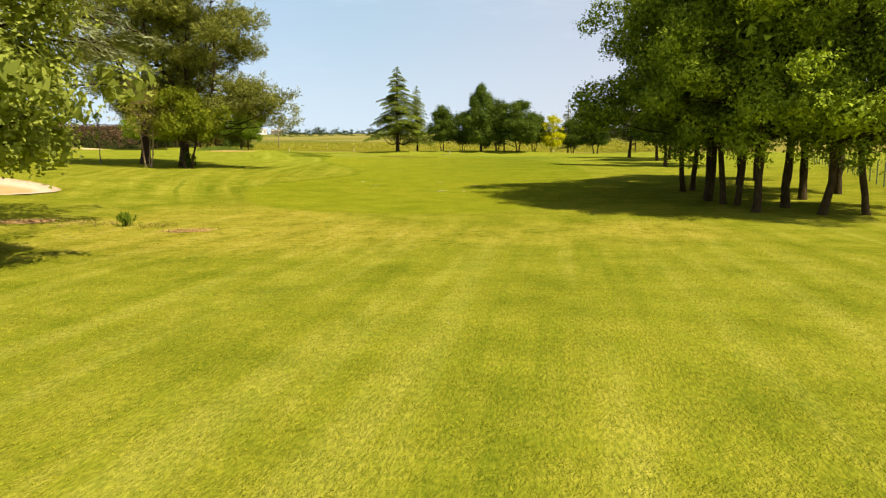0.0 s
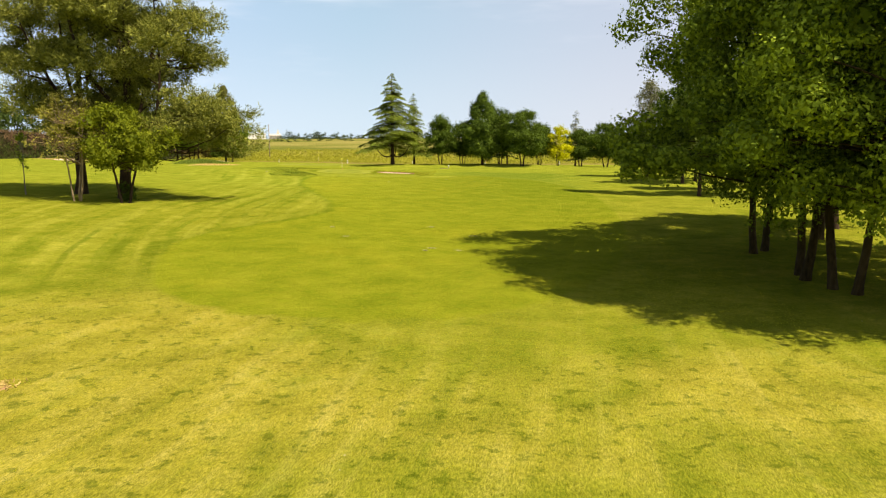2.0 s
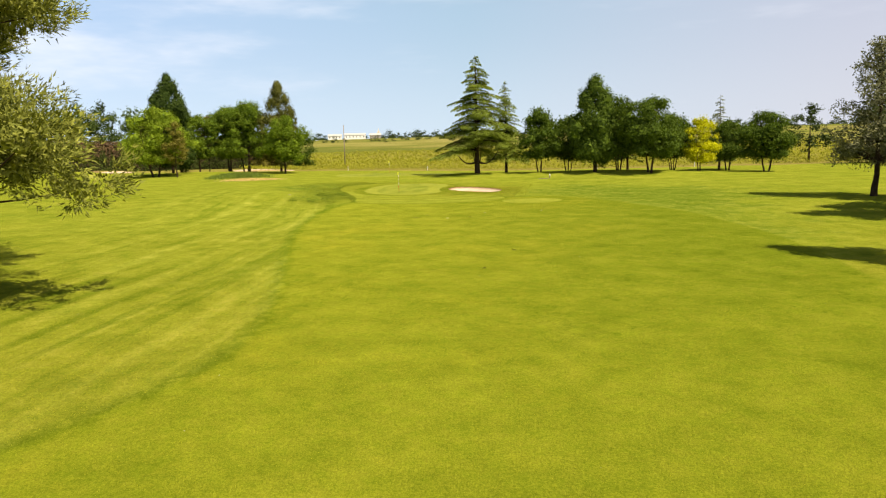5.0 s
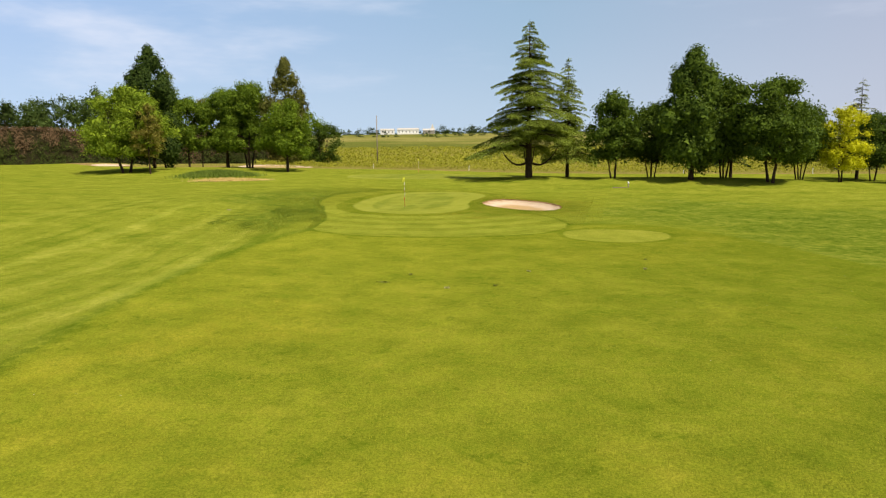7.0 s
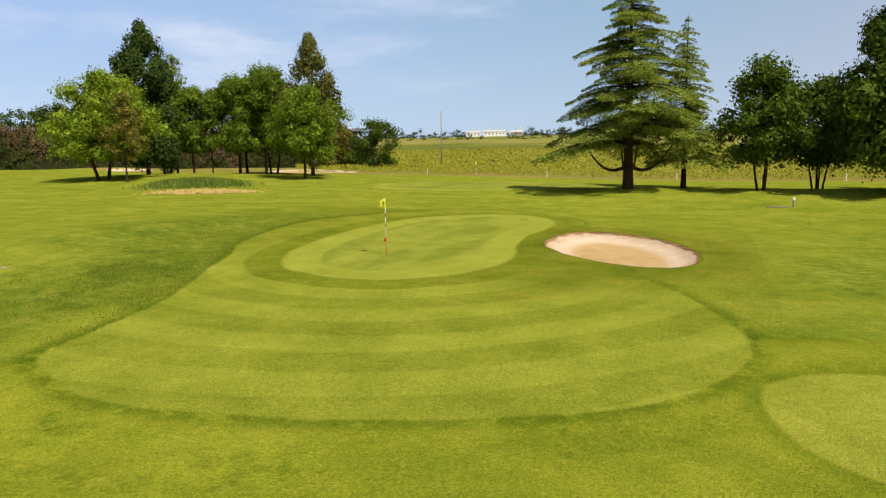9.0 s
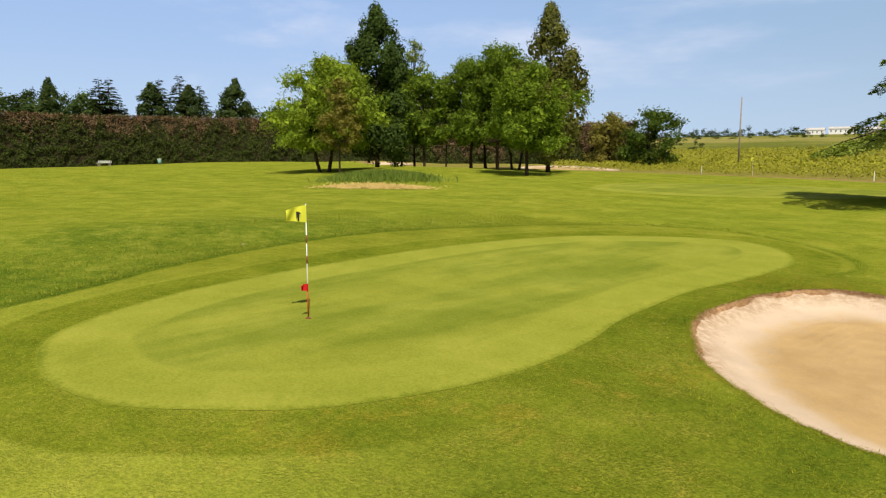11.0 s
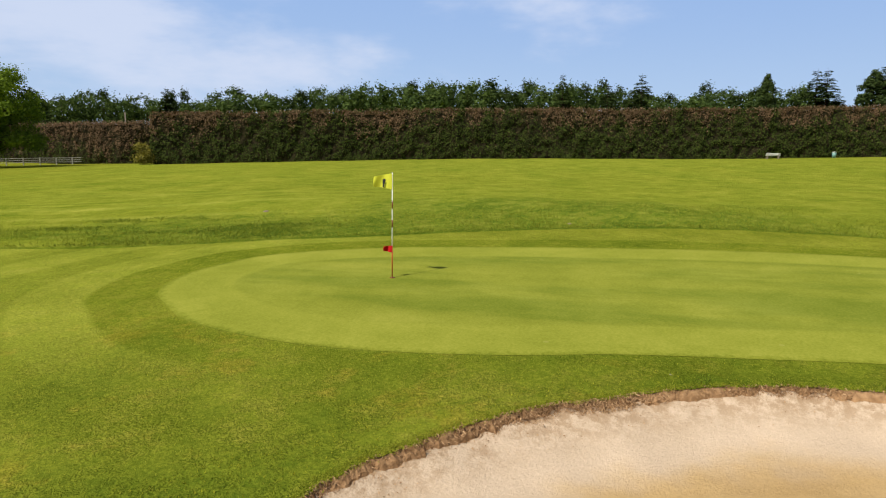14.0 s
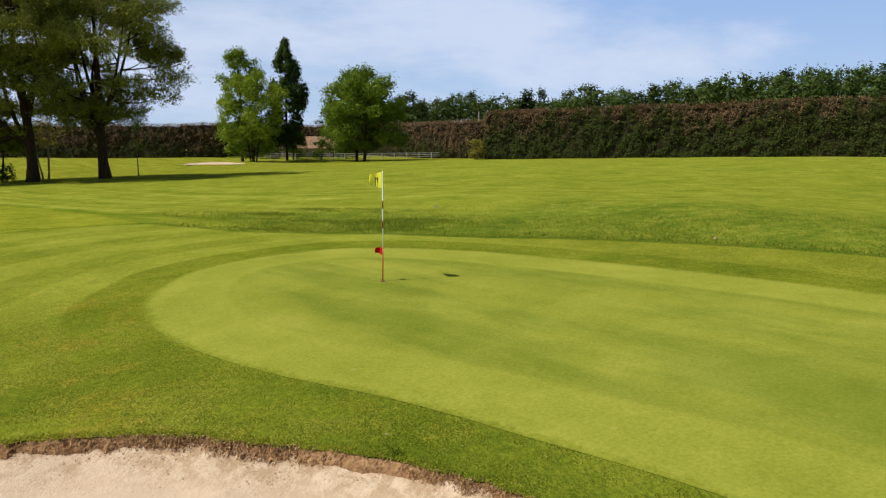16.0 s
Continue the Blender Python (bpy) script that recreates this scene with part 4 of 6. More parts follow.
def dense_conifer(name, seed, height, radius, bole, mat, count, size, r_trunk, shape=0.7):
    """A dense cone or column of upright sprays, ragged at the edge."""
    rng = np.random.default_rng(seed)
    root = new(name)
    wood = Wood()
    tp = trunk_path(rng, height * 0.95, (0, 0), 0.02)
    wood.tube(tp, r_trunk * (1 - np.linspace(0, 0.95, len(tp))), 8)
    m = 90
    k = rng.uniform(0, 1, m)
    az = rng.uniform(0, 2 * np.pi, m)
    prof = np.sin(np.pi * np.clip(k * 0.88 + 0.12, 0, 1) ** shape) ** 0.75
    rr = radius * prof * rng.uniform(0.35, 0.85, m) * (0.9 + 0.16 * np.sin(3 * az + seed))
    cen = np.column_stack([rr * np.cos(az), rr * np.sin(az), bole + (height - bole) * k * 0.97])
    for c in cen[::3]:
        wood.limb((0, 0, max(0.8, c[2] - 0.8)), c, 0.04, 0.01, rng, 0.0)
    pr = radius * rng.uniform(0.20, 0.36, m) * (0.45 + 0.55 * prof)
    i = rng.integers(0, m, count)
    d = unit(rng.normal(0, 1, (count, 3)))
    c = cen[i] + d * (pr[i] * rng.uniform(0.4, 1.1, count) ** 0.6)[:, None] * np.array([1, 1, 1.5])
    out = unit(np.column_stack([c[:, 0], c[:, 1], np.zeros(count)]))
    a = unit(np.array([0, 0, 0.8]) + out * 0.6 + rng.normal(0, 0.35, (count, 3)))
    nrm = unit(d + out * 0.4 + np.array([0, 0, 0.3]) + rng.normal(0, 0.4, (count, 3)))
    s = size * rng.uniform(0.6, 1.3, count)
    wood.object("trunk", BARK, root)
    quad_object("crown", np.vstack([leaf_quads(c, nrm, s * 1.2, s * 0.6, a), inner_leaves(rng, cen, pr, size * 2.2, 1.6)]), mat, root, True)
    return root


def pine_tree(name, seed, height, radius, bole, puffs, tufts, r_trunk, lean=(0, 0), low=(), cloud=1.1):
    """A pine whose trunk forks into rising leaders, with bare limbs and flat clouds of fine needle tufts."""
    rng = np.random.default_rng(seed)
    root = new(name)
    wood = Wood()
    tp = trunk_path(rng, height * 0.86, lean, 0.10, 11)
    rad = r_trunk * (1 - 0.85 * np.linspace(0, 1, 11))
    rad[0] *= 1.35
    wood.tube(tp, rad, 10)
    spine = [tp[3:]]
    for j in range(6):
        az = 2 * np.pi * (j + rng.uniform(-0.3, 0.3)) / 6
        start = tp[2 + j // 2]
        end = start * 0.2 + np.array([math.cos(az) * radius * rng.uniform(0.4, 0.7), math.sin(az) * radius * rng.uniform(0.4, 0.7), height * rng.uniform(0.66, 0.9)])
        end[2] = max(end[2], start[2] + 3)
        spine.append(wood.limb(start, end, r_trunk * 0.42, 0.04, rng, -0.10, 0.05, 7, 9))
    spine = np.vstack(spine)
    d = unit(rng.normal(0, 1, (puffs, 3)))
    rr = rng.uniform(0.3, 1.0, puffs) ** 0.5
    k = np.clip(d[:, 2] * rr * 0.5 + 0.5, 0, 1)
    wide = np.sin(np.pi * np.clip(0.18 + 0.72 * k, 0, 1)) ** 0.6
    cen = np.column_stack([d[:, 0] * rr * radius * wide, d[:, 1] * rr * radius * wide, bole + (height - bole) * k])
    cen[:, 0] += np.interp(cen[:, 2], tp[:, 2], tp[:, 0])
    cen[:, 1] += np.interp(cen[:, 2], tp[:, 2], tp[:, 1])
    if len(low):
        cen = np.vstack([cen, np.array(low, float)])
    pr = rng.uniform(0.75, 1.35, len(cen)) * cloud
    for c in cen:
        gap = np.linalg.norm(spine - c, axis=1) + 3.0 * np.clip(spine[:, 2] - c[2] + 0.5, 0, None)
        wood.limb(spine[np.argmin(gap)], c - np.array([0, 0, 0.25]), 0.075, 0.02, rng, -0.05, 0.08)
    # each cloud is a handful of boughs, each bough a brush of needle tufts
    boughs = tufts // 26
    b = rng.integers(0, len(cen), boughs)
    e = unit(rng.normal(0, 1, (boughs, 3)) + np.array([0, 0, 0.15]))
    at = cen[b] + e * (pr[b] * rng.uniform(0.3, 1.05, boughs) ** 0.6)[:, None] * np.array([1.25, 1.25, 0.55])
    way = unit(e * np.array([1, 1, 0.4]) + np.array([0, 0, 0.35]))
    i = np.repeat(np.arange(boughs), 26)
    n = len(i)
    c = at[i] + way[i] * rng.uniform(-0.45, 0.45, n)[:, None] + rng.normal(0, 0.15, (n, 3))
    q = []
    for _ in range(3):
        a = unit(way[i] * 0.9 + rng.normal(0, 0.5, (n, 3)))
        nrm = unit(np.cross(a, rng.normal(0, 1, (n, 3))))
        s = 0.42 * rng.uniform(0.7, 1.25, n)
        q.append(leaf_quads(c + a * (0.4 * s)[:, None], nrm, s, s * 0.14, a))
    q.append(inner_leaves(rng, cen, pr * 0.80, 0.28, 0.75, 11.0))
    wood.object("trunk", BARK, root)
    quad_object("crown", np.vstack(q), PINE_NEEDLE, root, True)
    return root


def plant(ob, x, y, label, category="tree", group="", turn=0.0):
    ob.matrix_basis = pose(x, y, float(land(x, y)), 0, 0, turn)
    return tagged(ob, label, category, group)


def again(ob, x, y, label="", turn=0.0, scale=1.0, tall=1.0):
    c = copy_thing(ob, pose(x, y, float(land(x, y)), 0, 0, turn) @ Matrix.Diagonal((scale, scale, scale * tall, 1)))
    return tagged(c, label)

PALE_LEAF = leaf_material("pale dusty leaf", (0.10, 0.135, 0.018), (0.31, 0.35, 0.065), 0.35)
BARK_TAN = plain_material("lit tan bark", (0.16, 0.115, 0.065), (0.36, 0.27, 0.16), 9, 0.9, 0.6, 0.03, stretch=(1, 1, 0.3))
TAN_LEAF = leaf_material("tan young leaf", (0.16, 0.155, 0.028), (0.37, 0.34, 0.07), 0.35)
LEAF_FRESH = leaf_material("fresh mid green leaf", (0.055, 0.085, 0.006), (0.21, 0.24, 0.016), 0.4)
GREY_BROWN = leaf_material("grey brown needle", (0.075, 0.082, 0.040), (0.23, 0.23, 0.12), 0.25)
GREY_LEAF = leaf_material("grey green leaf", (0.075, 0.105, 0.026), (0.24, 0.29, 0.075), 0.4)
OLIVE_SPRAY = leaf_material("olive spray", (0.040, 0.050, 0.010), (0.145, 0.145, 0.030), 0.2)
# ---- oak grove beside the fairway ----
GROVE = "oaks of the grove"
# darker copy of the oak leaf, with the grove's shade in its colour
SHADE_OAK = leaf_material("shaded oak leaf", (0.022, 0.046, 0.005), (0.235, 0.315, 0.025), 0.14)
chance = np.random.default_rng(171)
WEST_BOUGHS = [(-3.2 - 3.6 * u, chance.uniform(-2.6, 2.6) * (1.2 - 0.6 * u), 4.3 + chance.uniform(0, 2.8) * (1.1 - 0.5 * u) - 0.5 * u) for u in chance.uniform(0, 1, 46)]
plant(leafy_tree("oak_tree", 17, 14.2, 6.4, 3.9, SHADE_OAK, 38000, 0.115, 0.22, 130, 2, 0.45, airy=0.85, bark=BARK_OAK, hang=0.18, tri=False, boughs=WEST_BOUGHS), 14.6, 36.2, "tall oak with low boughs that reach over the fairway", group=GROVE)
oak_a = plant(leafy_tree("oak_tree", 11, 14.2, 6.7, 3.7, SHADE_OAK, 30000, 0.118, 0.22, 130, 2, 0.45, airy=0.85, bark=BARK_OAK, hang=0.18, tri=False), 15.4, 41.7, "tall oak with dense mid-green leaves at the grove's edge", group=GROVE, turn=130)
oak_b = plant(leafy_tree("oak_tree", 12, 13.0, 5.8, 3.2, GROVE_LEAF, 36000, 0.115, 0.20, 130, 1, 0.45, (0.9, 0.4), airy=0.85, bark=BARK_OAK, hang=0.18, tri=False), 14.5, 30.2, "oak with low leafy boughs over its shaded foot", group=GROVE, turn=40)
oak_c = plant(leafy_tree("oak_tree", 13, 14.5, 5.4, 3.5, SHADE_OAK, 18000, 0.17, 0.22, 100, airy=0.88, bark=BARK_OAK), 19.4, 35.8, "oak deep in the grove with leaves coloured as in shade", group=GROVE)
for ob, x, y, turn, s in ((oak_a, 14.8, 33.7, 200, 0.94), (oak_c, 16.7, 32.0, 75, 0.98), (oak_b, 17.0, 29.4, 300, 1.0), (oak_a, 19.3, 29.1, 250, 0.92), (oak_c, 20.0, 45.3, 310, 0.95), (oak_c, 23.0, 39.0, 140, 1.0)):
    again(ob, x, y, turn=turn, scale=s)
oak_d = plant(leafy_tree("oak_tree", 14, 10.6, 4.2, 2.0, DARK_LEAF, 13000, 0.22, 0.2, 80), 27.3, 88.2, "dark oak beyond the grove with shade on the grass")
for x, y, turn, s in ((22.8, 49.0, 20, 1.15), (30.2, 92.5, 150, 1.0), (33.0, 99.0, 240, 1.0), (27.0, 78.0, 200, 0.85), (27.5, 70.5, 30, 0.9)):
    again(oak_d, x, y, turn=turn, scale=s)
plant(leafy_tree("birch_tree", 15, 15.6, 3.8, 2.0, GREY_LEAF, 22000, 0.13, 0.16, 150, 1, 0.5, pointed=0.35, airy=0.9), 22.9, 70.6, "tall airy birch with hanging grey-green leaves beyond the grove")

# ---- pines and small trees left of the fairway ----
bough = [(3.4 + 0.36 * k + 0.5 * math.sin(5 * k), 1.6 * math.sin(2.1 * k), 6.4 + 1.3 * math.cos(1.7 * k) - 0.08 * k) for k in range(15)]
plant(pine_tree("pine_tree", 21, 17.8, 6.8, 4.4, 60, 36000, 0.42, (0.4, 0.3), cloud=1.4), -28.0, 65.5, "tall pine with bare limbs and dark needle clouds", group="pines")
plant(pine_tree("pine_tree", 22, 18.0, 6.4, 7.0, 74, 48000, 0.44, (1.2, 0.5), bough, 1.5), -23.3, 62.9, "leaning pine with a dense crown and a low bough", group="pines")
plant(leafy_tree("small_tree", 31, 7.4, 3.3, 2.7, TAN_LEAF, 7500, 0.11, 0.12, 120, 3, 0.6, bark=BARK_TAN, airy=0.8, tri=False, solid=False), -25.2, 59.8, "small thin-leaved tree with an olive-brown crown under the pines")
plant(leafy_tree("small_tree", 32, 6.4, 3.7, 2.3, LEAF_FRESH, 16000, 0.15, 0.15, 60, 2, 0.45), -21.7, 59.6, "small round green tree beside the pines")
plant(leafy_tree("shrub", 33, 1.5, 0.7, 0.1, DARK_LEAF, 900, 0.13, 0.03, 14, 2, airy=1.4), -22.0, 60.5, "low dark shrub at the foot of a tree", "shrub")
plant(leafy_tree("sapling", 34, 4.6, 0.7, 1.8, LIME_LEAF, 420, 0.12, 0.06, 24, airy=1.2, bark=BARK_PALE), -31.4, 63.8, "staked thin young tree on the lawn", "tree")
plant(leafy_tree("leafy_tree", 35, 11.0, 4.8, 1.8, PALE_LEAF, 40000, 0.13, 0.22, 120), -11.2, 15.2, "broad leafy tree with drooping light green boughs")
plant(tier_conifer("cedar_tree", 36, 15.0, 8.2, 6.2, 40, GREY_NEEDLE, 0.32, 0.7, 0.1, 0.95, 0.6, 0.46, 8, fine=0.2), -16.0, 22.5, "glaucous cedar with long thin grey-green boughs")

# ---- cedar and the row of trees behind the green ----
plant(tier_conifer("cedar_tree", 41, 18.0, 7.9, 3.7, 105, NEEDLE, 0.42, 0.62, 0.16, 1.0, 0.85, 0.42, 8, arms=4, fine=0.28), -10.2, 150.3, "great deodar cedar with level tiers of drooping boughs")
plant(tier_conifer("fir_tree", 42, 15.5, 4.2, 2.6, 34, NEEDLE, 0.25, 0.5, 0.2, 1.0, 0.8, 0.5, 7), -6.4, 160.5, "slim fir behind the great cedar")
ROW_LEAF = leaf_material("row tree leaf", (0.016, 0.036, 0.006), (0.110, 0.165, 0.018), 0.34)
ROW = "trees of the row behind the green"
row_a = plant(leafy_tree("leafy_tree", 43, 8.9, 3.7, 1.9, ROW_LEAF, 13000, 0.25, 0.15, 90, 3, 0.45, pointed=0.2, airy=1.05), -0.5, 149.5, "dark green tree on several thin stems", group=ROW)
row_b = plant(leafy_tree("leafy_tree", 44, 8.3, 4.5, 1.8, ROW_LEAF, 15000, 0.25, 0.15, 90, 4, 0.45, airy=1.05), 3.9, 155.5, "dark round tree on a fan of stems", group=ROW)
plant(dense_conifer("leafy_tree", 45, 13.8, 4.8, 1.8, ROW_LEAF, 22000, 0.30, 0.30, 0.72), 7.7, 148.0, "tall dark pointed tree, the highest of the row", group=ROW)
row_c = plant(leafy_tree("leafy_tree", 46, 10.2, 5.4, 2.0, ROW_LEAF, 20000, 0.25, 0.22, 110, 2, 0.45, airy=1.05), 15.4, 146.5, "broad dark tree with a full crown", group=ROW)
again(row_a, 11.2, 149.5, "dark tree between two taller ones", 80, 1.12)
again(row_b, 19.4, 152.0, "dark round tree beside the golden one", 150, 0.95)
plant(tier_conifer("fir_tree", 47, 12.6, 2.8, 2.2, 30, CYPRESS, 0.2, 0.5, 0.2, 1.0, 0.8, 0.5, 7), 13.6, 160.5, "slender dark fir in the row")
plant(leafy_tree("golden_tree", 48, 7.4, 3.0, 1.2, YELLOW_LEAF, 10000, 0.18, 0.12, 60, 2, 0.5, airy=1.1), 22.8, 149.5, "small golden yellow tree in the row")
plant(tier_conifer("fir_tree", 49, 12.4, 3.6, 1.6, 30, GREY_NEEDLE, 0.2, 0.55, 0.12, 0.95, 0.85, 0.42, 7), 29.0, 165.0, "grey-green fir at the field's edge")
again(row_b, 29.2, 160.0, "round dark tree at the field's edge", 20, 0.9)
again(row_c, 32.6, 151.0, "broad dark tree at the end of the row", 60, 0.82)
plant(leafy_tree("cedar_tree", 50, 12.3, 4.6, 2.4, GREY_BROWN, 20000, 0.19, 0.26, 160, 1, 0.38, pointed=0.55, airy=0.8, solid=False), 27.9, 104.2, "thin glaucous cedar standing alone on the rough")

# ---- clump left of the green ----
MID_LEAF = leaf_material("broad leaf deep green", (0.028, 0.062, 0.007), (0.175, 0.250, 0.022), 0.45)
CLUMP = "trees of the clump"
plant(leafy_tree("lime_green_tree", 51, 10.6, 5.9, 2.0, LIME_LEAF, 32000, 0.20, 0.24, 130, 2, 0.45, airy=1.05), -63.6, 148.2, "round bright green maple with two trunks", group=CLUMP)
plant(leafy_tree("small_tree", 52, 8.6, 2.4, 1.8, BROWN_LEAF, 5500, 0.16, 0.11, 60), -59.0, 147.0, "thin olive-leaved tree before the maple", group=CLUMP)
plant(dense_conifer("cypress_tree", 53, 16.8, 5.2, 1.6, CYPRESS, 26000, 0.34, 0.26, 0.72), -65.0, 156.0, "tall dark cypress in the clump", group=CLUMP)
clump_a = plant(leafy_tree("leafy_tree", 54, 10.6, 4.6, 2.2, MID_LEAF, 17000, 0.20, 0.18, 90, 2), -64.5, 158.5, "dark leafy tree under the cypress", group=CLUMP)
plant(leafy_tree("birch_tree", 55, 14.5, 2.8, 2.4, GREY_LEAF, 8000, 0.18, 0.14, 80, 1, 0.5, pointed=0.4), -67.5, 163.5, "thin birch with grey-green hanging leaves", group=CLUMP)
plant(leafy_tree("small_tree", 56, 10.2, 2.2, 2.6, BROWN_LEAF, 4200, 0.17, 0.09, 60), -62.0, 163.5, "slender airy young tree", group=CLUMP)
plant(leafy_tree("leafy_tree", 66, 9.8, 4.0, 2.0, MID_LEAF, 12000, 0.22, 0.16, 80), -62.3, 160.5, "mid-green tree in the middle of the clump", group=CLUMP)
clump_b = plant(leafy_tree("leafy_tree", 57, 12.0, 4.7, 2.4, MID_LEAF, 19000, 0.21, 0.2, 95), -60.5, 168.5, "dark leafy tree with a straight trunk", group=CLUMP)
again(clump_b, -57.5, 163.0, "dark leafy tree in the clump", 90, 0.95)
again(clump_a, -58.5, 171.5, "dark leafy tree at the clump's back", 200, 1.15)
plant(leafy_tree("leafy_tree", 58, 12.2, 4.6, 2.4, MID_LEAF, 19000, 0.21, 0.2, 95), -54.0, 163.5, "mid-green tree in the clump", group=CLUMP)
plant(leafy_tree("leafy_tree", 59, 9.4, 4.4, 2.0, OAK_LEAF, 19000, 0.19, 0.17, 90), -44.5, 157.0, "round green tree at the clump's end", group=CLUMP)
plant(dense_conifer("cypress_tree", 60, 16.2, 4.4, 1.8, OLIVE_SPRAY, 18000, 0.30, 0.24, 0.9), -48.5, 165.0, "olive cypress with a bare dying top", group=CLUMP)

# ---- trees by the house ----
plant(leafy_tree("leafy_tree", 61, 19.5, 5.4, 2.4, OAK_LEAF, 13000, 0.30, 0.26, 80, 1, 0.5), -71.5, 11.0, "tall green tree near the house")
plant(leafy_tree("lime_green_tree", 62, 15.5, 6.4, 0.6, LIME_LEAF, 13000, 0.30, 0.24, 80, 4, 0.5), -70.5, 16.5, "bright green tree branching from the ground")
plant(dense_conifer("cypress_tree", 63, 22.5, 4.8, 3.0, CYPRESS, 9000, 0.5, 0.28, 0.8), -80.6, 11.5, "tall dark cypress beside the house")
plant(leafy_tree("leafy_tree", 64, 7.0, 2.6, 2.0, DARK_LEAF, 3500, 0.28, 0.16, 35), -84.0, 8.5, "low dark tree by the fence")
maple = plant(leafy_tree("leafy_tree", 65, 15.2, 8.2, 1.8, MID_LEAF, 22000, 0.28, 0.28, 120), -84.0, 30.5, "broad green maple near the hedge's gap")
again(maple, -88.0, 23.5, "broad green maple near the hedge's gap", 120, 0.95)

# ---- hedges ----


def hedge(name, seed, line, height, thick, per_metre, label, green_to=0.6, browner_end=0.0):
    """A clipped tall hedge along a line: a lumpy mass of twigs coloured dark as its shaded inside, a face of fine
    sprays, green below and brown above.
    """
    rng = np.random.default_rng(seed)
    root = new(name)
    p = np.array(line, float)
    seg = np.linalg.norm(np.diff(p, axis=0), axis=1)
    at = np.concatenate([[0], np.cumsum(seg)])
    total = at[-1]

    def along(s):
        c = np.column_stack([np.interp(s, at, p[:, j]) for j in (0, 1)])
        e = np.column_stack([np.interp(np.clip(s + 2, 0, total), at, p[:, j]) for j in (0, 1)]) - np.column_stack([np.interp(np.clip(s - 2, 0, total), at, p[:, j]) for j in (0, 1)])
        e = unit(e)
        return c, np.column_stack([-e[:, 1], e[:, 0]])

    def bulge(s, h):
        h = h + np.zeros_like(s)
        return 0.17 * lumps(seed, s * 0.45, h * 0.5 + 7) + 0.15 * lumps(seed + 1, s * 1.15, h * 1.3) + 0.11 * lumps(seed + 2, s * 2.3, h * 2.6)

    def crest(s):
        return height * (1 + 0.02 * np.sin(s * 0.35) + 0.012 * np.sin(s * 1.7) + 0.01 * np.sin(s * 4.3))
    # lumpy twig mass, its near-black colour stands for the shade inside
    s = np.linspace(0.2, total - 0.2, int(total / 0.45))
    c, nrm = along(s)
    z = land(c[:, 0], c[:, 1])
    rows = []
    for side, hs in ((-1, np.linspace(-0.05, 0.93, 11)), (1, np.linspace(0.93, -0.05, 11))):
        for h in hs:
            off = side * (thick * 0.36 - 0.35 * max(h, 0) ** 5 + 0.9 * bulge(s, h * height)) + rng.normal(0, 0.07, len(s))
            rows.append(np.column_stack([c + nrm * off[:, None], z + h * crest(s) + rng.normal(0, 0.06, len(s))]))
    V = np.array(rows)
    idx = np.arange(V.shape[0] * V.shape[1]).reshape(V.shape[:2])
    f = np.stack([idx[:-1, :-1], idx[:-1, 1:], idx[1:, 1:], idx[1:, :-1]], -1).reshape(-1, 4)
    core = new("shaded_twig_core", array_mesh("shaded_twig_core", V.reshape(-1, 3), f, SHADE_TWIG))
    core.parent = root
    # sprays, in tufts
    tufts = int(total * per_metre * 1.1 / 7)
    s = np.repeat(rng.uniform(0, total, tufts), 7)
    n = len(s)
    u = np.repeat(rng.uniform(0, 1, tufts), 7)
    side = np.repeat(np.where(rng.random(tufts) < 0.62, 1.0, -1.0), 7) * FACE[seed]
    top = np.repeat(rng.random(tufts) < 0.17, 7)
    across = np.repeat(rng.uniform(-1, 1, tufts), 7)
    s = np.clip(s + rng.normal(0, 0.16, n), 0, total)
    c, nrm = along(s)
    z = land(c[:, 0], c[:, 1])
    h = np.where(top, crest(s) * rng.uniform(0.93, 1.01, n), np.clip(u * 0.97 * crest(s) + rng.normal(0, 0.16, n), 0.05, None))
    off = np.where(top, across * thick * 0.40, side * (thick * 0.42 - 0.35 * (h / height) ** 5 + 1.8 * bulge(s, h) + rng.normal(0, 0.06, n)))
    P = np.column_stack([c + nrm * off[:, None], z + h])
    face = unit(np.column_stack([nrm * np.where(top, 0.2, side)[:, None], np.where(top, 1.0, 0.35)]) + rng.normal(0, 0.45, (n, 3)))
    a = unit(np.array([0, 0, 0.7]) + np.column_stack([nrm * side[:, None] * 0.3, np.zeros(n)]) + rng.normal(0, 0.6, (n, 3)))
    size = 0.31 * rng.uniform(0.55, 1.3, n)
    q = leaf_quads(P, face, size, size * 0.55, a)
    patch = 0.3 * np.sin(s * 0.21 + 1) + 0.35 * np.sin(s * 0.83 + 2 * np.sin(s * 0.29)) + 0.35 * np.sin(s * 1.9 + 3 * np.sin(s * 0.37)) + 0.5 * lumps(seed + 4, s * 0.9, h * 0.35) + 0.4 * lumps(seed + 5, s * 2.2, h * 0.6) + rng.normal(0, 0.3, n)
    brown = (h / height) + 0.28 * patch > green_to - browner_end * np.clip((s / total - 0.62) / 0.2, 0, 1) + rng.normal(0, 0.07, n)
    quad_object("green_foliage", q[~brown], HEDGE_GREEN, root, True)
    quad_object("brown_foliage", q[brown], HEDGE_BROWN, root, True)
    # bare shoots along the top
    m = int(total * 26)
    s = rng.uniform(0, total, m)
    c, nrm = along(s)
    P = np.column_stack([c + nrm * (rng.uniform(-0.4, 0.4, m) * thick)[:, None], land(c[:, 0], c[:, 1]) + height * rng.uniform(0.94, 1.03, m)])
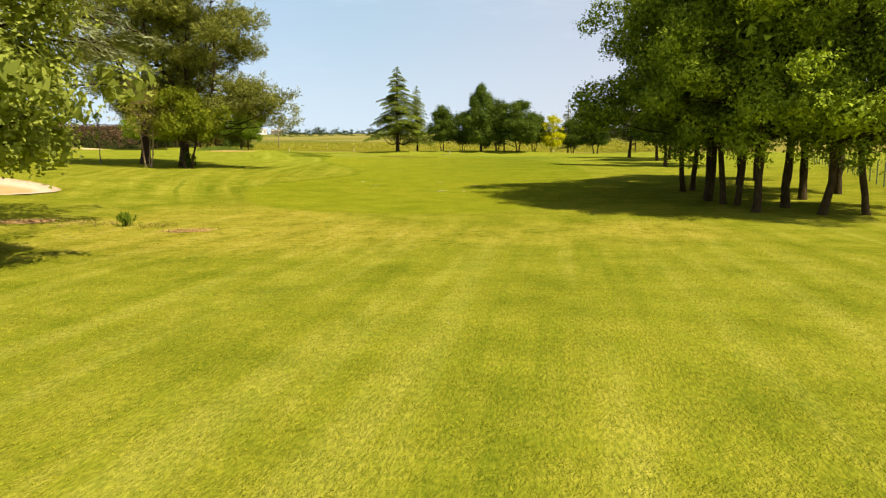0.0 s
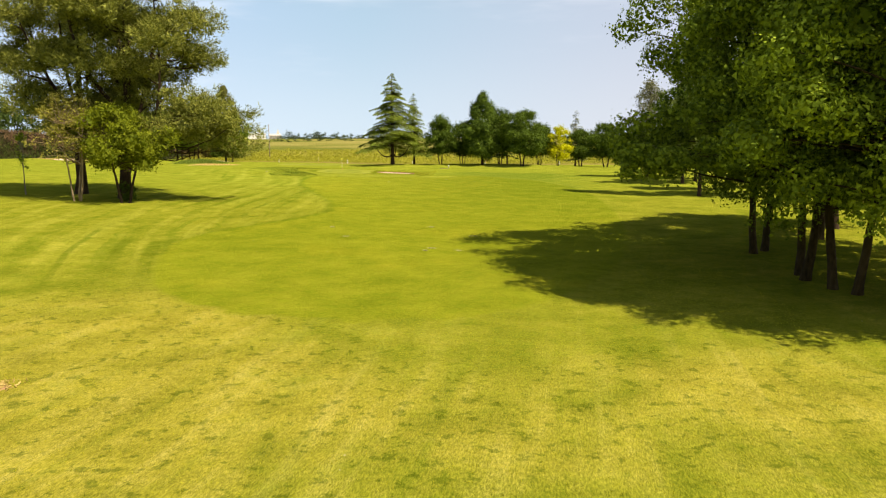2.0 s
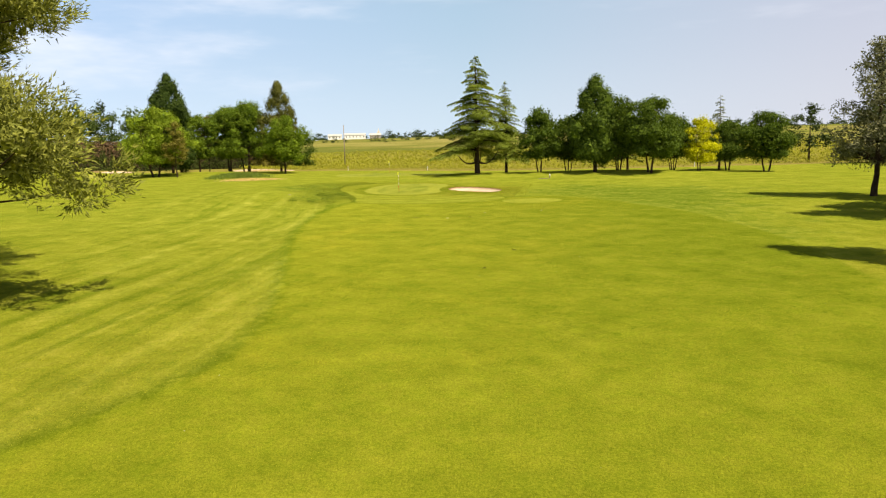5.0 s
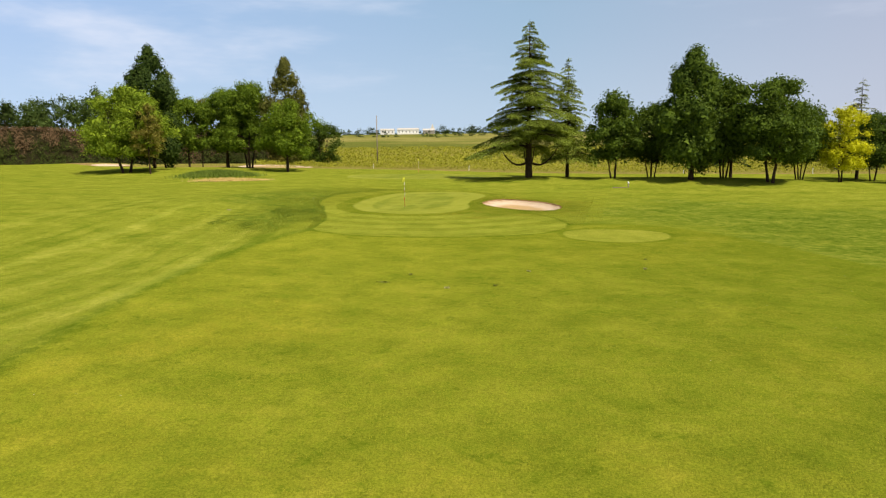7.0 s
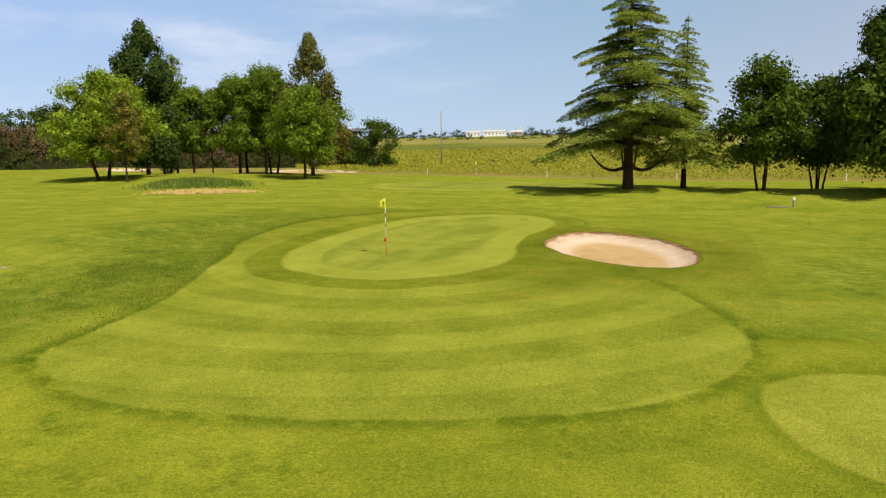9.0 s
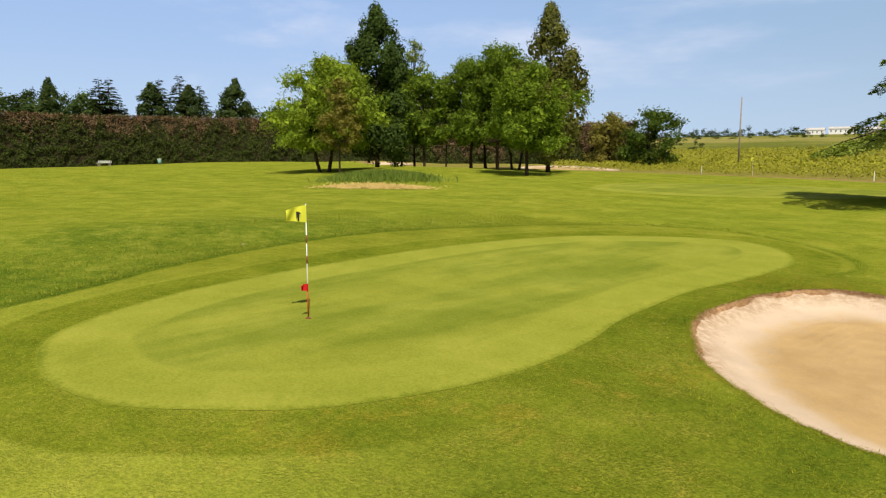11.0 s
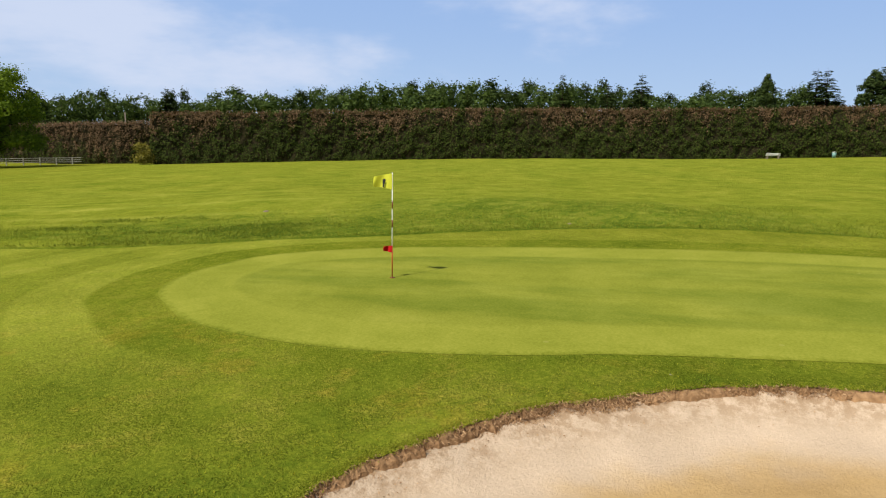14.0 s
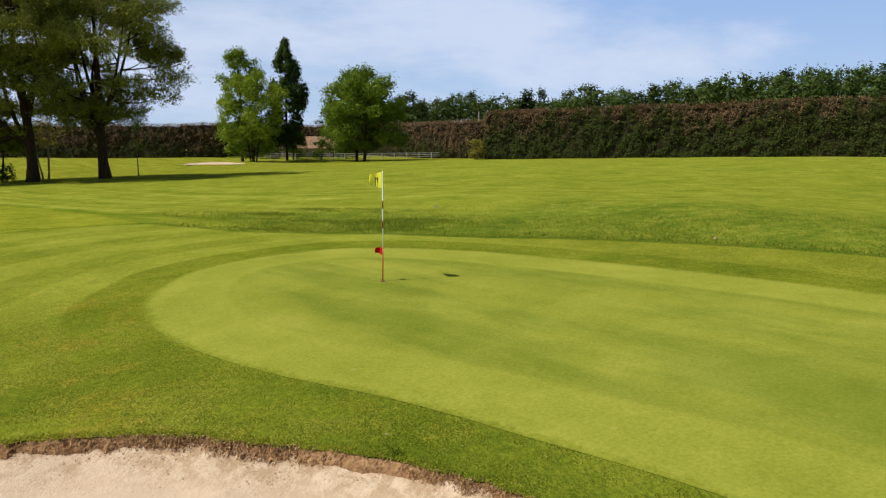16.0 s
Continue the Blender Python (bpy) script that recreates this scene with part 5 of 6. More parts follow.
    a = unit(np.array([0, 0, 1.0]) + rng.normal(0, 0.25, (m, 3)))
    size = rng.uniform(0.25, 0.75, m)
    tagged(quad_object("shoot_fringe", leaf_quads(P, unit(rng.normal(0, 1, (m, 3)) + np.column_stack([nrm, np.zeros(m)])), size, size * 0.10, a), DRY_SHOOT, root, True), kind="stuff")
    return tagged(root, label, "hedge")


FACE = {71: -1.0, 72: 1.0, 73: 1.0}
# twigs with the hedge's inner shade put into their colour
SHADE_TWIG = plain_material("shade-dark twigs", (0.012, 0.012, 0.005), (0.045, 0.036, 0.016), 5, 0.95, 1.0, 0.3)
hedge("hedge", 71, [(-86, 57), (-97, 84), (-105, 115), (-112, 150), (-112, 175), (-103, 192), (-84, 203), (-66, 209)], 7.0, 3.0, 900, "tall clipped conifer hedge, green below and browned along the top", 0.80, 0.42)
hedge("hedge", 72, [(-120, 62), (-106, 36), (-108, 16), (-113, -8), (-98, -25), (-80, -15)], 7.2, 3.0, 700, "tall browned hedge set back near the house", 0.42)
hedge("hedge", 73, [(-80, -10), (-70, -19), (-45, -45), (-15, -66), (20, -80)], 7.0, 3.0, 450, "long browned hedge overgrown with ivy", 0.45)
plant(leafy_tree("shrub", 74, 8.2, 5.2, 0.2, DARK_LEAF, 6500, 0.36, 0.2, 60, 3, 0.45), -61, 206, "big round dark shrub at the end of the hedge", "shrub")
plant(leafy_tree("shrub", 75, 7.4, 4.8, 0.2, BROWN_LEAF, 4500, 0.36, 0.2, 50, 3, 0.45), -68, 206, "brownish round shrub in the hedge's end", "shrub")
plant(leafy_tree("shrub", 76, 2.6, 1.6, 0.1, BROWN_LEAF, 1500, 0.3, 0.05, 26, 3), -84.5, 56.5, "straggling dry shrub at the hedge's corner", "shrub")

# ---- far trees ----
FAR_DARK = leaf_material("far dark foliage", (0.016, 0.031, 0.008), (0.056, 0.082, 0.020), 0.15)
FAR = "trees of the far wood"
rng = np.random.default_rng(81)
far_kinds = [leafy_tree("far_tree", 82, 20, 7.4, 1.5, FAR_LEAF, 1900, 0.56, 0.3, 46, top=0.6, airy=1.1, limbs=25, far=True), leafy_tree("far_tree", 83, 19, 8.0, 1.2, FAR_LEAF, 1900, 0.56, 0.3, 46, top=0.62, airy=1.1, limbs=25, far=True), leafy_tree("far_tree", 84, 20, 6.6, 2.0, FAR_DARK, 1900, 0.56, 0.3, 46, pointed=0.1, airy=1.1, limbs=25, far=True)]
far_fir = tier_conifer("far_fir", 86, 20, 4.6, 3.0, 12, FAR_DARK, 0.3, 0.75, 0.1, 0.95, 0.75, 0.9, 8, fine=0.45)
far_cone = dense_conifer("far_cypress", 85, 18, 4.6, 1.0, FAR_DARK, 3000, 0.6, 0.3, 0.62)
for ob, x, y in zip(far_kinds, (-205, -212, -219), (40, 62, 90)):
    plant(ob, x, y, "green tree of the wood behind the hedge", group=FAR)
plant(far_fir, -187, 104.5, "tall fir standing out of the wood behind the hedge", group=FAR)
plant(far_cone, -183.7, 153, "dark conical tree behind the hedge", group=FAR)
# the wood's skyline: heights of its treetops along the arc behind the hedge
AZ, TOPS = [-50, -44, -39, -33, -29, -25, -21.5, -18, -14.3, -12, -10, -7, -2, 3, 6, 9, 13, 16], [16.5, 17, 17.8, 19, 20, 20.5, 22.8, 21.5, 24, 24.6, 22.3, 22.2, 23.6, 21.5, 21.6, 20.6, 20.5, 18.5]
for k in range(104):
    az = -50 + 66 * (k + rng.uniform(-0.3, 0.3)) / 104
    dist = 200 + (0, 14, 30)[k % 3] + rng.uniform(-4, 4)
    x, y = -2 - dist * math.cos(radians(az)), 118 + dist * math.sin(radians(az))
    tall = 5.4 + (np.interp(az, AZ, TOPS) - 5.4) * dist / 200 + 2.4 - rng.uniform(0, 1) ** 0.7 * 4.2 - float(land(x, y))
    s = rng.uniform(0.75, 1.35)
    again(far_kinds[rng.integers(3)], x, y, turn=rng.uniform(0, 360), scale=s, tall=tall / 20 / s)
for x, y, top_ in ((-187, 124.3, 25.0), (-187, 116, 22.4), (-181.6, 163, 24.8), (-181, 165, 24.8), (-177.6, 175.6, 25.2), (-176, 180, 26.5), (-174.6, 184.5, 24.2), (-166, 1.5, 21.0)):
    again(far_fir, x, y, turn=rng.uniform(0, 360), scale=1.35, tall=(top_ - float(land(x, y))) / 27)
for x, y, top_ in ((-171.5, 192.5, 25.9), (-179, 174, 24.0), (-173, 181, 23.5)):
    again(far_cone, x, y, turn=rng.uniform(0, 360), scale=1.5, tall=(top_ - float(land(x, y))) / 27)
for x, y, top_ in ((-181, 207.6, 20.6), (-174, 213, 20.5), (-180, 201, 20.0), (-168, 228, 21.6), (-166, 233, 22.0), (-162, 238, 24.0), (-159, 242, 25.0), (-154, 246, 24.5), (-152, 250, 27.5), (-147, 255, 26.5), (-141, 260, 26.0), (-170, 222, 20.5), (-177, 217, 20.5), (-163, 226, 21.0), (-171, 232, 22.0), (-165, 241, 23.5), (-150, 243, 23.5), (-157, 233, 21.5), (-145, 249, 25.0), (-184, 196, 20.2), (-172, 206, 20.0)):
    again(far_kinds[rng.integers(3)], x, y, turn=rng.uniform(0, 360), scale=0.9, tall=(top_ - float(land(x, y))) / 18)
# hedgerows and copses on the far slope
far_bush = leafy_tree("far_bush", 87, 9, 6.5, 0.0, FAR_DARK, 260, 1.0, 0.1, 14, top=0.25, airy=1.5, limbs=30, far=True)
plant(far_bush, -60, 770, "bush of the hedgerows on the far slope", "bush")
for k in range(300):
    if k < 215:
        x, y, s, tall = -1050 + 6.4 * k, 792 + rng.uniform(-8, 40), rng.uniform(1.0, 1.8), rng.uniform(0.35, 0.65)
        if -252 < x < -180:
            y += 60
    elif k < 270:
        s, tall = rng.uniform(0.35, 0.7), rng.uniform(0.5, 0.9)
        x, y = -620 + 13.5 * (k - 215) + rng.uniform(-8, 8), 560 + 0.25 * (k - 215) * 4 + rng.uniform(-14, 14)
    else:
        y = rng.uniform(330, 700)
        x, s, tall = rng.uniform(-0.7, 0.25) * y - 20, rng.uniform(0.3, 0.6), rng.uniform(0.6, 1.0)
    again(far_bush, x, y, "", rng.uniform(0, 360), s, tall)
for k in range(24):
    again(far_kinds[rng.integers(3)], 45 + rng.uniform(0, 60) + 2 * k, 190 - 7.8 * k + rng.uniform(-6, 6), "tree behind the course's boundary", rng.uniform(0, 360), rng.uniform(0.5, 0.75), 0.8)

# ---- vineyard ----
rng = np.random.default_rng(91)
vq = []
for k in range(58):
    y0 = 184.5 + 2.3 * k + 0.012 * k * k
    x0, x1 = -62 - 0.62 * (y0 - 185), 62 + 0.35 * (y0 - 185)
    m = int((x1 - x0) * (20 if k < 6 else 8 if k < 20 else 3.4))
    x = rng.uniform(x0, x1, m)
    y = y0 + 0.05 * x + rng.normal(0, 0.22, m)
    h = rng.uniform(0.2, 0.95, m) * (0.85 + 0.2 * np.sin(x * 0.7 + k))
    c = np.column_stack([x, y, land(x, y) + h])
    s = (0.21 if k < 6 else 0.34 if k < 20 else 0.55) * rng.uniform(0.6, 1.3, m)
    vq.append(leaf_quads(c, unit(np.array([0, -0.5, 0.8]) + rng.normal(0, 0.6, (m, 3))), s, s * 0.8, rng=rng))
vines = quad_object("vineyard", np.vstack(vq), VINE_LEAF)
tagged(vines, "rows of leafy yellow-green vines on a brown field", "vineyard", kind="stuff")

# ---- things of the green ----


def part(name, bm, mat, parent, label="", smooth=False):
    me = bpy.data.meshes.new(name)
    for f in bm.faces:
        f.smooth = smooth
    bm.to_mesh(me)
    bm.free()
    me.materials.append(mat)
    ob = new(name, me)
    ob.parent = parent
    if label:
        ob["label"] = label
    return ob


def rod(z0, z1, r, sides=10, r1=None):
    bm = bmesh.new()
    bmesh.ops.create_cone(bm, cap_ends=True, segments=sides, radius1=r, radius2=r1 or r, depth=z1 - z0, matrix=Matrix.Translation((0, 0, (z0 + z1) / 2)))
    return bm


def block(x0, x1, y0, y1, z0, z1, bevel=0.0):
    bm = bmesh.new()
    bmesh.ops.create_cube(bm, size=1, matrix=Matrix.Translation(((x0 + x1) / 2, (y0 + y1) / 2, (z0 + z1) / 2)) @ Matrix.Diagonal((x1 - x0, y1 - y0, z1 - z0, 1)))
    if bevel:
        bmesh.ops.bevel(bm, geom=bm.edges[:], offset=bevel, segments=2, affect="EDGES")
    return bm


def cloth(z0, z1, length, taper, swing, thick=0.004):
    """A small flag that flies from a pole: rippled, with thickness."""
    bm = bmesh.new()
    nu, nv = 14, 8
    sheets = []
    for side in (-1, 1):
        rows = []
        for i in range(nu + 1):
            u = i / nu
            drop = 0.30 * length * u ** 1.5 * swing
            row = []
            for j in range(nv + 1):
                v = j / nv
                lo, hi = z0 + taper * u * (z1 - z0) - drop, z1 - 0.10 * taper * u * (z1 - z0) - drop
                row.append(bm.verts.new((length * u, 0.045 * math.sin(7 * u + 2 * v) * u + side * thick / 2, lo + (hi - lo) * v)))
            rows.append(row)
        sheets.append(rows)
    for rows, flip in zip(sheets, (False, True)):
        for i in range(nu):
            for j in range(nv):
                q = (rows[i][j], rows[i + 1][j], rows[i + 1][j + 1], rows[i][j + 1])
                bm.faces.new(q[::-1] if flip else q)
    a, b = sheets
    for i in range(nu):
        bm.faces.new((a[i][0], b[i][0], b[i + 1][0], a[i + 1][0]))
        bm.faces.new((a[i][nv], a[i + 1][nv], b[i + 1][nv], b[i][nv]))
    for j in range(nv):
        bm.faces.new((a[nu][j], a[nu][j + 1], b[nu][j + 1], b[nu][j]))
        bm.faces.new((a[0][j], b[0][j], b[0][j + 1], a[0][j + 1]))
    return bm


WHITE = plain_material("white paint", (0.70, 0.70, 0.66), (0.82, 0.82, 0.79), 20, 0.45, 0.05)
BLACK = plain_material("black paint", (0.015, 0.015, 0.015), (0.03, 0.03, 0.03), 20, 0.5, 0.05)
RED = plain_material("red paint", (0.45, 0.05, 0.012), (0.58, 0.09, 0.02), 20, 0.45, 0.05)
DARK_RED = plain_material("dark red paint", (0.16, 0.035, 0.015), (0.26, 0.06, 0.02), 20, 0.5, 0.05)
RED_CLOTH = leaf_material("red cloth", (0.48, 0.012, 0.015), (0.60, 0.025, 0.025), 0.3, 0.8)
YELLOW_CLOTH = leaf_material("yellow cloth", (0.62, 0.62, 0.04), (0.78, 0.78, 0.10), 0.35, 0.8)
WOOD = plain_material("weathered wood", (0.16, 0.13, 0.10), (0.34, 0.29, 0.23), 12, 0.85, 0.4, 0.01, stretch=(1, 1, 0.2))
STONE = plain_material("pale stone", (0.36, 0.33, 0.28), (0.60, 0.57, 0.50), 10, 0.9, 0.5, 0.02)
BROWN_STONE = plain_material("earthy stone", (0.16, 0.12, 0.07), (0.34, 0.27, 0.17), 10, 0.9, 0.5, 0.02)
WIRE = plain_material("green wire", (0.03, 0.06, 0.04), (0.06, 0.10, 0.07), 20, 0.5, 0.1)


def flagstick(x, y, z, fly, small, label):
    root = new("flagstick")
    root.matrix_basis = pose(x, y, z, 0, 0, 0)
    pole = part("pole", rod(0.0, 2.13, 0.011, 10, 0.009), WHITE, root, smooth=True)
    for z0, z1, mat in ((0.02, 0.66, RED), (1.03, 1.18, DARK_RED), (1.41, 1.56, DARK_RED)):
        part("band", rod(z0, z1, 0.0125, 10), mat, pole, "red lacquered foot" if mat is RED else "dark red band", True)
    part("cup_rim", rod(-0.01, 0.010, 0.054, 20), DARK_RED, root, "dark rim of the hole")
    flag = part("flag", cloth(1.79, 2.11, 0.40, 0.35, 0.55), YELLOW_CLOTH, root, "yellow cloth flag")
    flag.matrix_basis = pose(0.012, 0, 0, 0, 0, fly)
    mark = bmesh.new()
    for s in (-1, 1):
        for x0, x1, z0, z1 in ((0.155, 0.19, 1.83, 2.00), (0.13, 0.16, 1.95, 1.985)):
            bmesh.ops.create_cube(mark, size=1, matrix=Matrix.Translation(((x0 + x1) / 2, 0.018 + s * 0.026, (z0 + z1) / 2)) @ Matrix.Diagonal((x1 - x0, 0.004, z1 - z0, 1)))
    m = part("flag_mark", mark, BLACK, flag, "black printed bar")
    if small:
        red = part("small_flag", cloth(0.52, 0.66, 0.17, 0.25, 0.3), RED_CLOTH, root, "small red flag")
        red.matrix_basis = pose(0.014, 0, 0, 0, 0, fly + 8)
    return tagged(root, label, "flagstick")


flagstick(-15.0, 116.07, float(land(-15.0, 116.07)) + 0.012, 262, True, "white and red golf flagstick with a yellow flag on the green")
flagstick(-27.9, 165.0, float(land(-27.9, 165.0)) + 0.03, 262, False, "distant golf flagstick with a yellow flag")
flagstick(-66, 0, float(land(-66, 0)), 205, False, "distant golf flagstick before the hedge")


def rest(root, x, y, label, category, turn=0.0, group=""):
    root.matrix_basis = pose(x, y, float(land(x, y)), 0, 0, turn)
    return tagged(root, label, category, group)


def tee_marker():
    root = new("tee_marker")
    part("post", rod(-0.1, 0.40, 0.06, 14, 0.055), WOOD, root, "weathered post", True)
    part("cap", rod(0.40, 0.62, 0.10, 14, 0.07), WHITE, root, "white rounded head", True)
    part("kerb", block(-1.6, -0.15, -0.12, 0.08, -0.02, 0.05, 0.015), WOOD, root, "low dark timber kerb")
    return root


rest(tee_marker(), 1.06, 142.9, "white tee marker post beside a low kerb", "tee marker", 10)


def bench():
    root = new("bench")
    for y in (-0.18, 0.0, 0.18):
        part("seat_slat", block(-0.95, 0.95, y - 0.07, y + 0.07, 0.42, 0.46, 0.008), WHITE, root)
    for z in (0.58, 0.74):
        part("back_slat", block(-0.95, 0.95, 0.28, 0.32, z - 0.08, z + 0.03, 0.008), WHITE, root)
    for x in (-0.75, 0.75):
        part("leg", block(x - 0.05, x + 0.05, -0.24, 0.34, 0.0, 0.42, 0.01), WOOD, root)
        part("back_post", block(x - 0.04, x + 0.04, 0.32, 0.38, 0.0, 0.76, 0.01), WOOD, root)
    return root


rest(bench(), -107.2, 140.6, "white slatted bench before the hedge", "bench", -80)


def bin_can():
    root = new("litter_bin")
    part("body", rod(0.0, 0.75, 0.24, 18, 0.28), TEAL, root, smooth=True)
    part("rim", rod(0.75, 0.82, 0.30, 18), WHITE, root, "pale rim", True)
    return root


TEAL = plain_material("teal plastic", (0.12, 0.26, 0.24), (0.20, 0.36, 0.33), 15, 0.5, 0.1)
rest(bin_can(), -107.5, 148.4, "teal litter bin on the grass by the hedge", "bin")


def utility_pole(h):
    root = new("utility_pole")
    part("post", rod(-0.3, h, 0.14, 12, 0.09), WOOD, root, smooth=True)
    part("cap", rod(h, h + 0.12, 0.11, 12, 0.03), WOOD, root)
    return root


rest(utility_pole(10.4), -52.0, 216.0, "weathered wooden utility pole in the vineyard", "utility pole", 70)
rest(utility_pole(9.5), -118, 27, "pale utility pole behind the hedge", "utility pole", 20)


def boulder(seed, sx, sy, sz):
    bm = bmesh.new()
    bmesh.ops.create_icosphere(bm, subdivisions=3, radius=1)
    for v in bm.verts:
        k = 1 + 0.28 * noise.noise(v.co * 1.3 + Vector((seed, 0, 0)))
        v.co = Vector((v.co.x * sx * k, v.co.y * sy * k, max(v.co.z, -0.3) * sz * k))
    return bm


for n_, (x, y, s) in enumerate(((-24.4, 108.1, 0.15), (-23.4, 119.0, 0.09))):
    root = new("stone")
    part("rock", boulder(n_, s, s * 0.55, s * 0.3), BROWN_STONE, root, smooth=True)
    rest(root, x, y, "small brownish stone lying in the grass", "stone", 30 * n_)


def heap(seed, x, y, r, label):
    """A thin uneven patch of bare earth strewn with clippings."""
    root = new("debris_heap")
    part("earth", boulder(seed, r, r * 0.5, r * 0.06), EARTH, root, smooth=True)
    g = np.random.default_rng(seed)
    m = 900
    c = g.normal(0, 0.5, (m, 3)) * np.array([r, r * 0.5, 0]) + np.array([0, 0, 0.05 * r])
    s = g.uniform(0.06, 0.16, m)
    tagged(quad_object("clipping_litter", leaf_quads(c, unit(np.array([0, 0, 1]) + g.normal(0, 0.6, (m, 3))), s, s * 0.3, rng=g), STRAW, root), kind="stuff")
    return rest(root, x, y, label, "heap", 20)


def weed(seed, x, y, tall, wide, count, mat, label):
    """A clump of upright leaves from one root."""
    g = np.random.default_rng(seed)
    root = new("weed")
    lean = g.normal(0, 0.35, (count, 3))
    up = unit(np.array([0, 0, 1.0]) + lean)
    s = tall * g.uniform(0.2, 0.42, count)
    c = g.normal(0, 1, (count, 3)) * np.array([wide, wide, 0]) + up * (tall * g.uniform(0.1, 0.85, count))[:, None]
    tagged(quad_object("leaf_clump", leaf_quads(c, unit(np.cross(up, g.normal(0, 1, (count, 3)))), s, s * 0.3, up), mat, root), kind="stuff")
    w = Wood()
    for k in range(5):
        w.limb((0, 0, -0.03), (g.normal(0, wide), g.normal(0, wide), tall * 0.7), 0.012 * min(1, tall * 2), 0.003, g)
    w.object("stem", BARK, root)
    return rest(root, x, y, label, "weed")


heap(3, -8.5, 24.2, 0.8, "thin heap of brown clippings on dry turf")
heap(5, -15.6, 25.6, 1.2, "reddish bare earth patch under the tree")
weed(77, -11.2, 25.1, 0.62, 0.10, 160, OAK_LEAF, "tall dark weed in the rough")
for k, (x, y) in enumerate(((-12.2, 24.8), (-11.8, 25.5), (-10.4, 24.7), (-12.9, 25.2), (-9.8, 25.0), (-13.4, 24.6))):
    weed(780 + k, x, y, 0.22, 0.3, 120, STRAW if k % 2 else BROWN_LEAF, "dry straggling weed in the rough")
weed(78, -10.42, 121.6, 0.10, 0.05, 140, LIME_LEAF, "small weed at the bunker's lip")



PALE_CUT = leaf_material("drying cut grass", (0.24, 0.25, 0.08), (0.50, 0.47, 0.22), 0.2)
DARK_CUT = leaf_material("wilted cut grass", (0.08, 0.10, 0.015), (0.22, 0.23, 0.04), 0.2)


def clippings(seed, x, y, r, mat):
    """A few cut blades lying together on the turf."""
    g = np.random.default_rng(seed)
    root = new("grass_clippings")
    c = g.normal(0, 1, (70, 3)) * np.array([r, r * 0.45, 0]) + np.array([0, 0, 0.02]) + np.abs(g.normal(0, 0.012, (70, 1))) * np.array([0, 0, 1])
    quad_object("cut_blades", leaf_quads(c, unit(np.array([0, 0, 1]) + g.normal(0, 0.5, (70, 3))), g.uniform(0.05, 0.11, 70), 0.025, rng=g), mat, root)
    return rest(root, x, y, "small clump of cut grass lying on the fairway", "clippings", g.uniform(-30, 30))


for k, (x, y, r, pale) in enumerate(((-4.1, 46.85, 0.09, 1), (0.31, 51.03, 0.12, 1), (2.65, 47.4, 0.15, 1), (1.81, 42.7, 0.10, 1), (0.54, 43.3, 0.10, 1), (0.26, 42.6, 0.06, 1), (-5.45, 50.7, 0.06, 1), (-7.94, 90.5, 0.16, 0), (-4.1, 90.9, 0.05, 0), (-7.4, 92.0, 0.04, 0), (-5.6, 90.2, 0.03, 1), (-3.3, 93.6, 0.03, 1), (0.9, 94.9, 0.03, 1), (1.0, 97.0, 0.035, 0), (-0.1, 76.5, 0.07, 0), (-1.1, 71.8, 0.05, 0))):
    clippings(600 + k, x, y, r * (1.0 if pale else 0.6), PALE_CUT if pale else DARK_CUT)

# tall grass and straw on the mound
rng = np.random.default_rng(95)
m = 9000
d = rng.normal(0, 1, (m, 2)) * np.array([1.7, 1.15])
ca, sa = math.cos(radians(40)), math.sin(radians(40))
x, y = -46 + d[:, 0] * ca - d[:, 1] * sa, 141.8 + d[:, 0] * sa + d[:, 1] * ca
s = rng.uniform(0.35, 0.8, m)
q = leaf_quads(np.column_stack([x, y, land(x, y) + s * 0.35]), unit(rng.normal(0, 1, (m, 3)) * np.array([1, 1, 0.3])), s, s * 0.12, unit(np.array([0, 0, 1]) + rng.normal(0, 0.35, (m, 3))))
tagged(quad_object("tall_grass", q, TALL_GRASS), "tuft of long uncut grass on a mound", "grass", kind="stuff")
m = 5000
d = rng.normal(0, 1, (m, 2)) * np.array([1.5, 0.6])
ca, sa = math.cos(radians(30)), math.sin(radians(30))
x, y = -42.0 + d[:, 0] * ca - d[:, 1] * sa, 138.3 + d[:, 0] * sa + d[:, 1] * ca
s = rng.uniform(0.2, 0.5, m)
q = leaf_quads(np.column_stack([x, y, land(x, y) + 0.02 + rng.uniform(0, 0.08, m)]), unit(np.array([0.3, -0.3, 0.9]) + rng.normal(0, 0.35, (m, 3))), s, s * 0.2, unit(rng.normal(0, 1, (m, 3)) * np.array([1, 1, 0.4])))
tagged(quad_object("straw_grass", q, STRAW), "dry straw-coloured grass in front of the mound", "grass", kind="stuff")

# ---- fences ----


def wire_fence():
    root = new("wire_fence")
    a, b = np.array([23.0, 30.0]), np.array([46.0, 88.0])
    n = 26
    pts = [a + (b - a) * i / n for i in range(n + 1)]
    for p in pts:
        post = part("post", rod(-0.2, 1.6, 0.035, 8), WIRE, root)
        post.matrix_basis = Matrix.Translation((*p, float(land(*p))))
    for k in range(11):
        w = Wood()
        w.tube([(*p, float(land(*p)) + 0.1 + 0.145 * k) for p in pts], np.full(n + 1, 0.007), 4)
        w.object("wire", WIRE, root)
    return tagged(root, "green wire mesh fence along the boundary", "fence")


wire_fence()


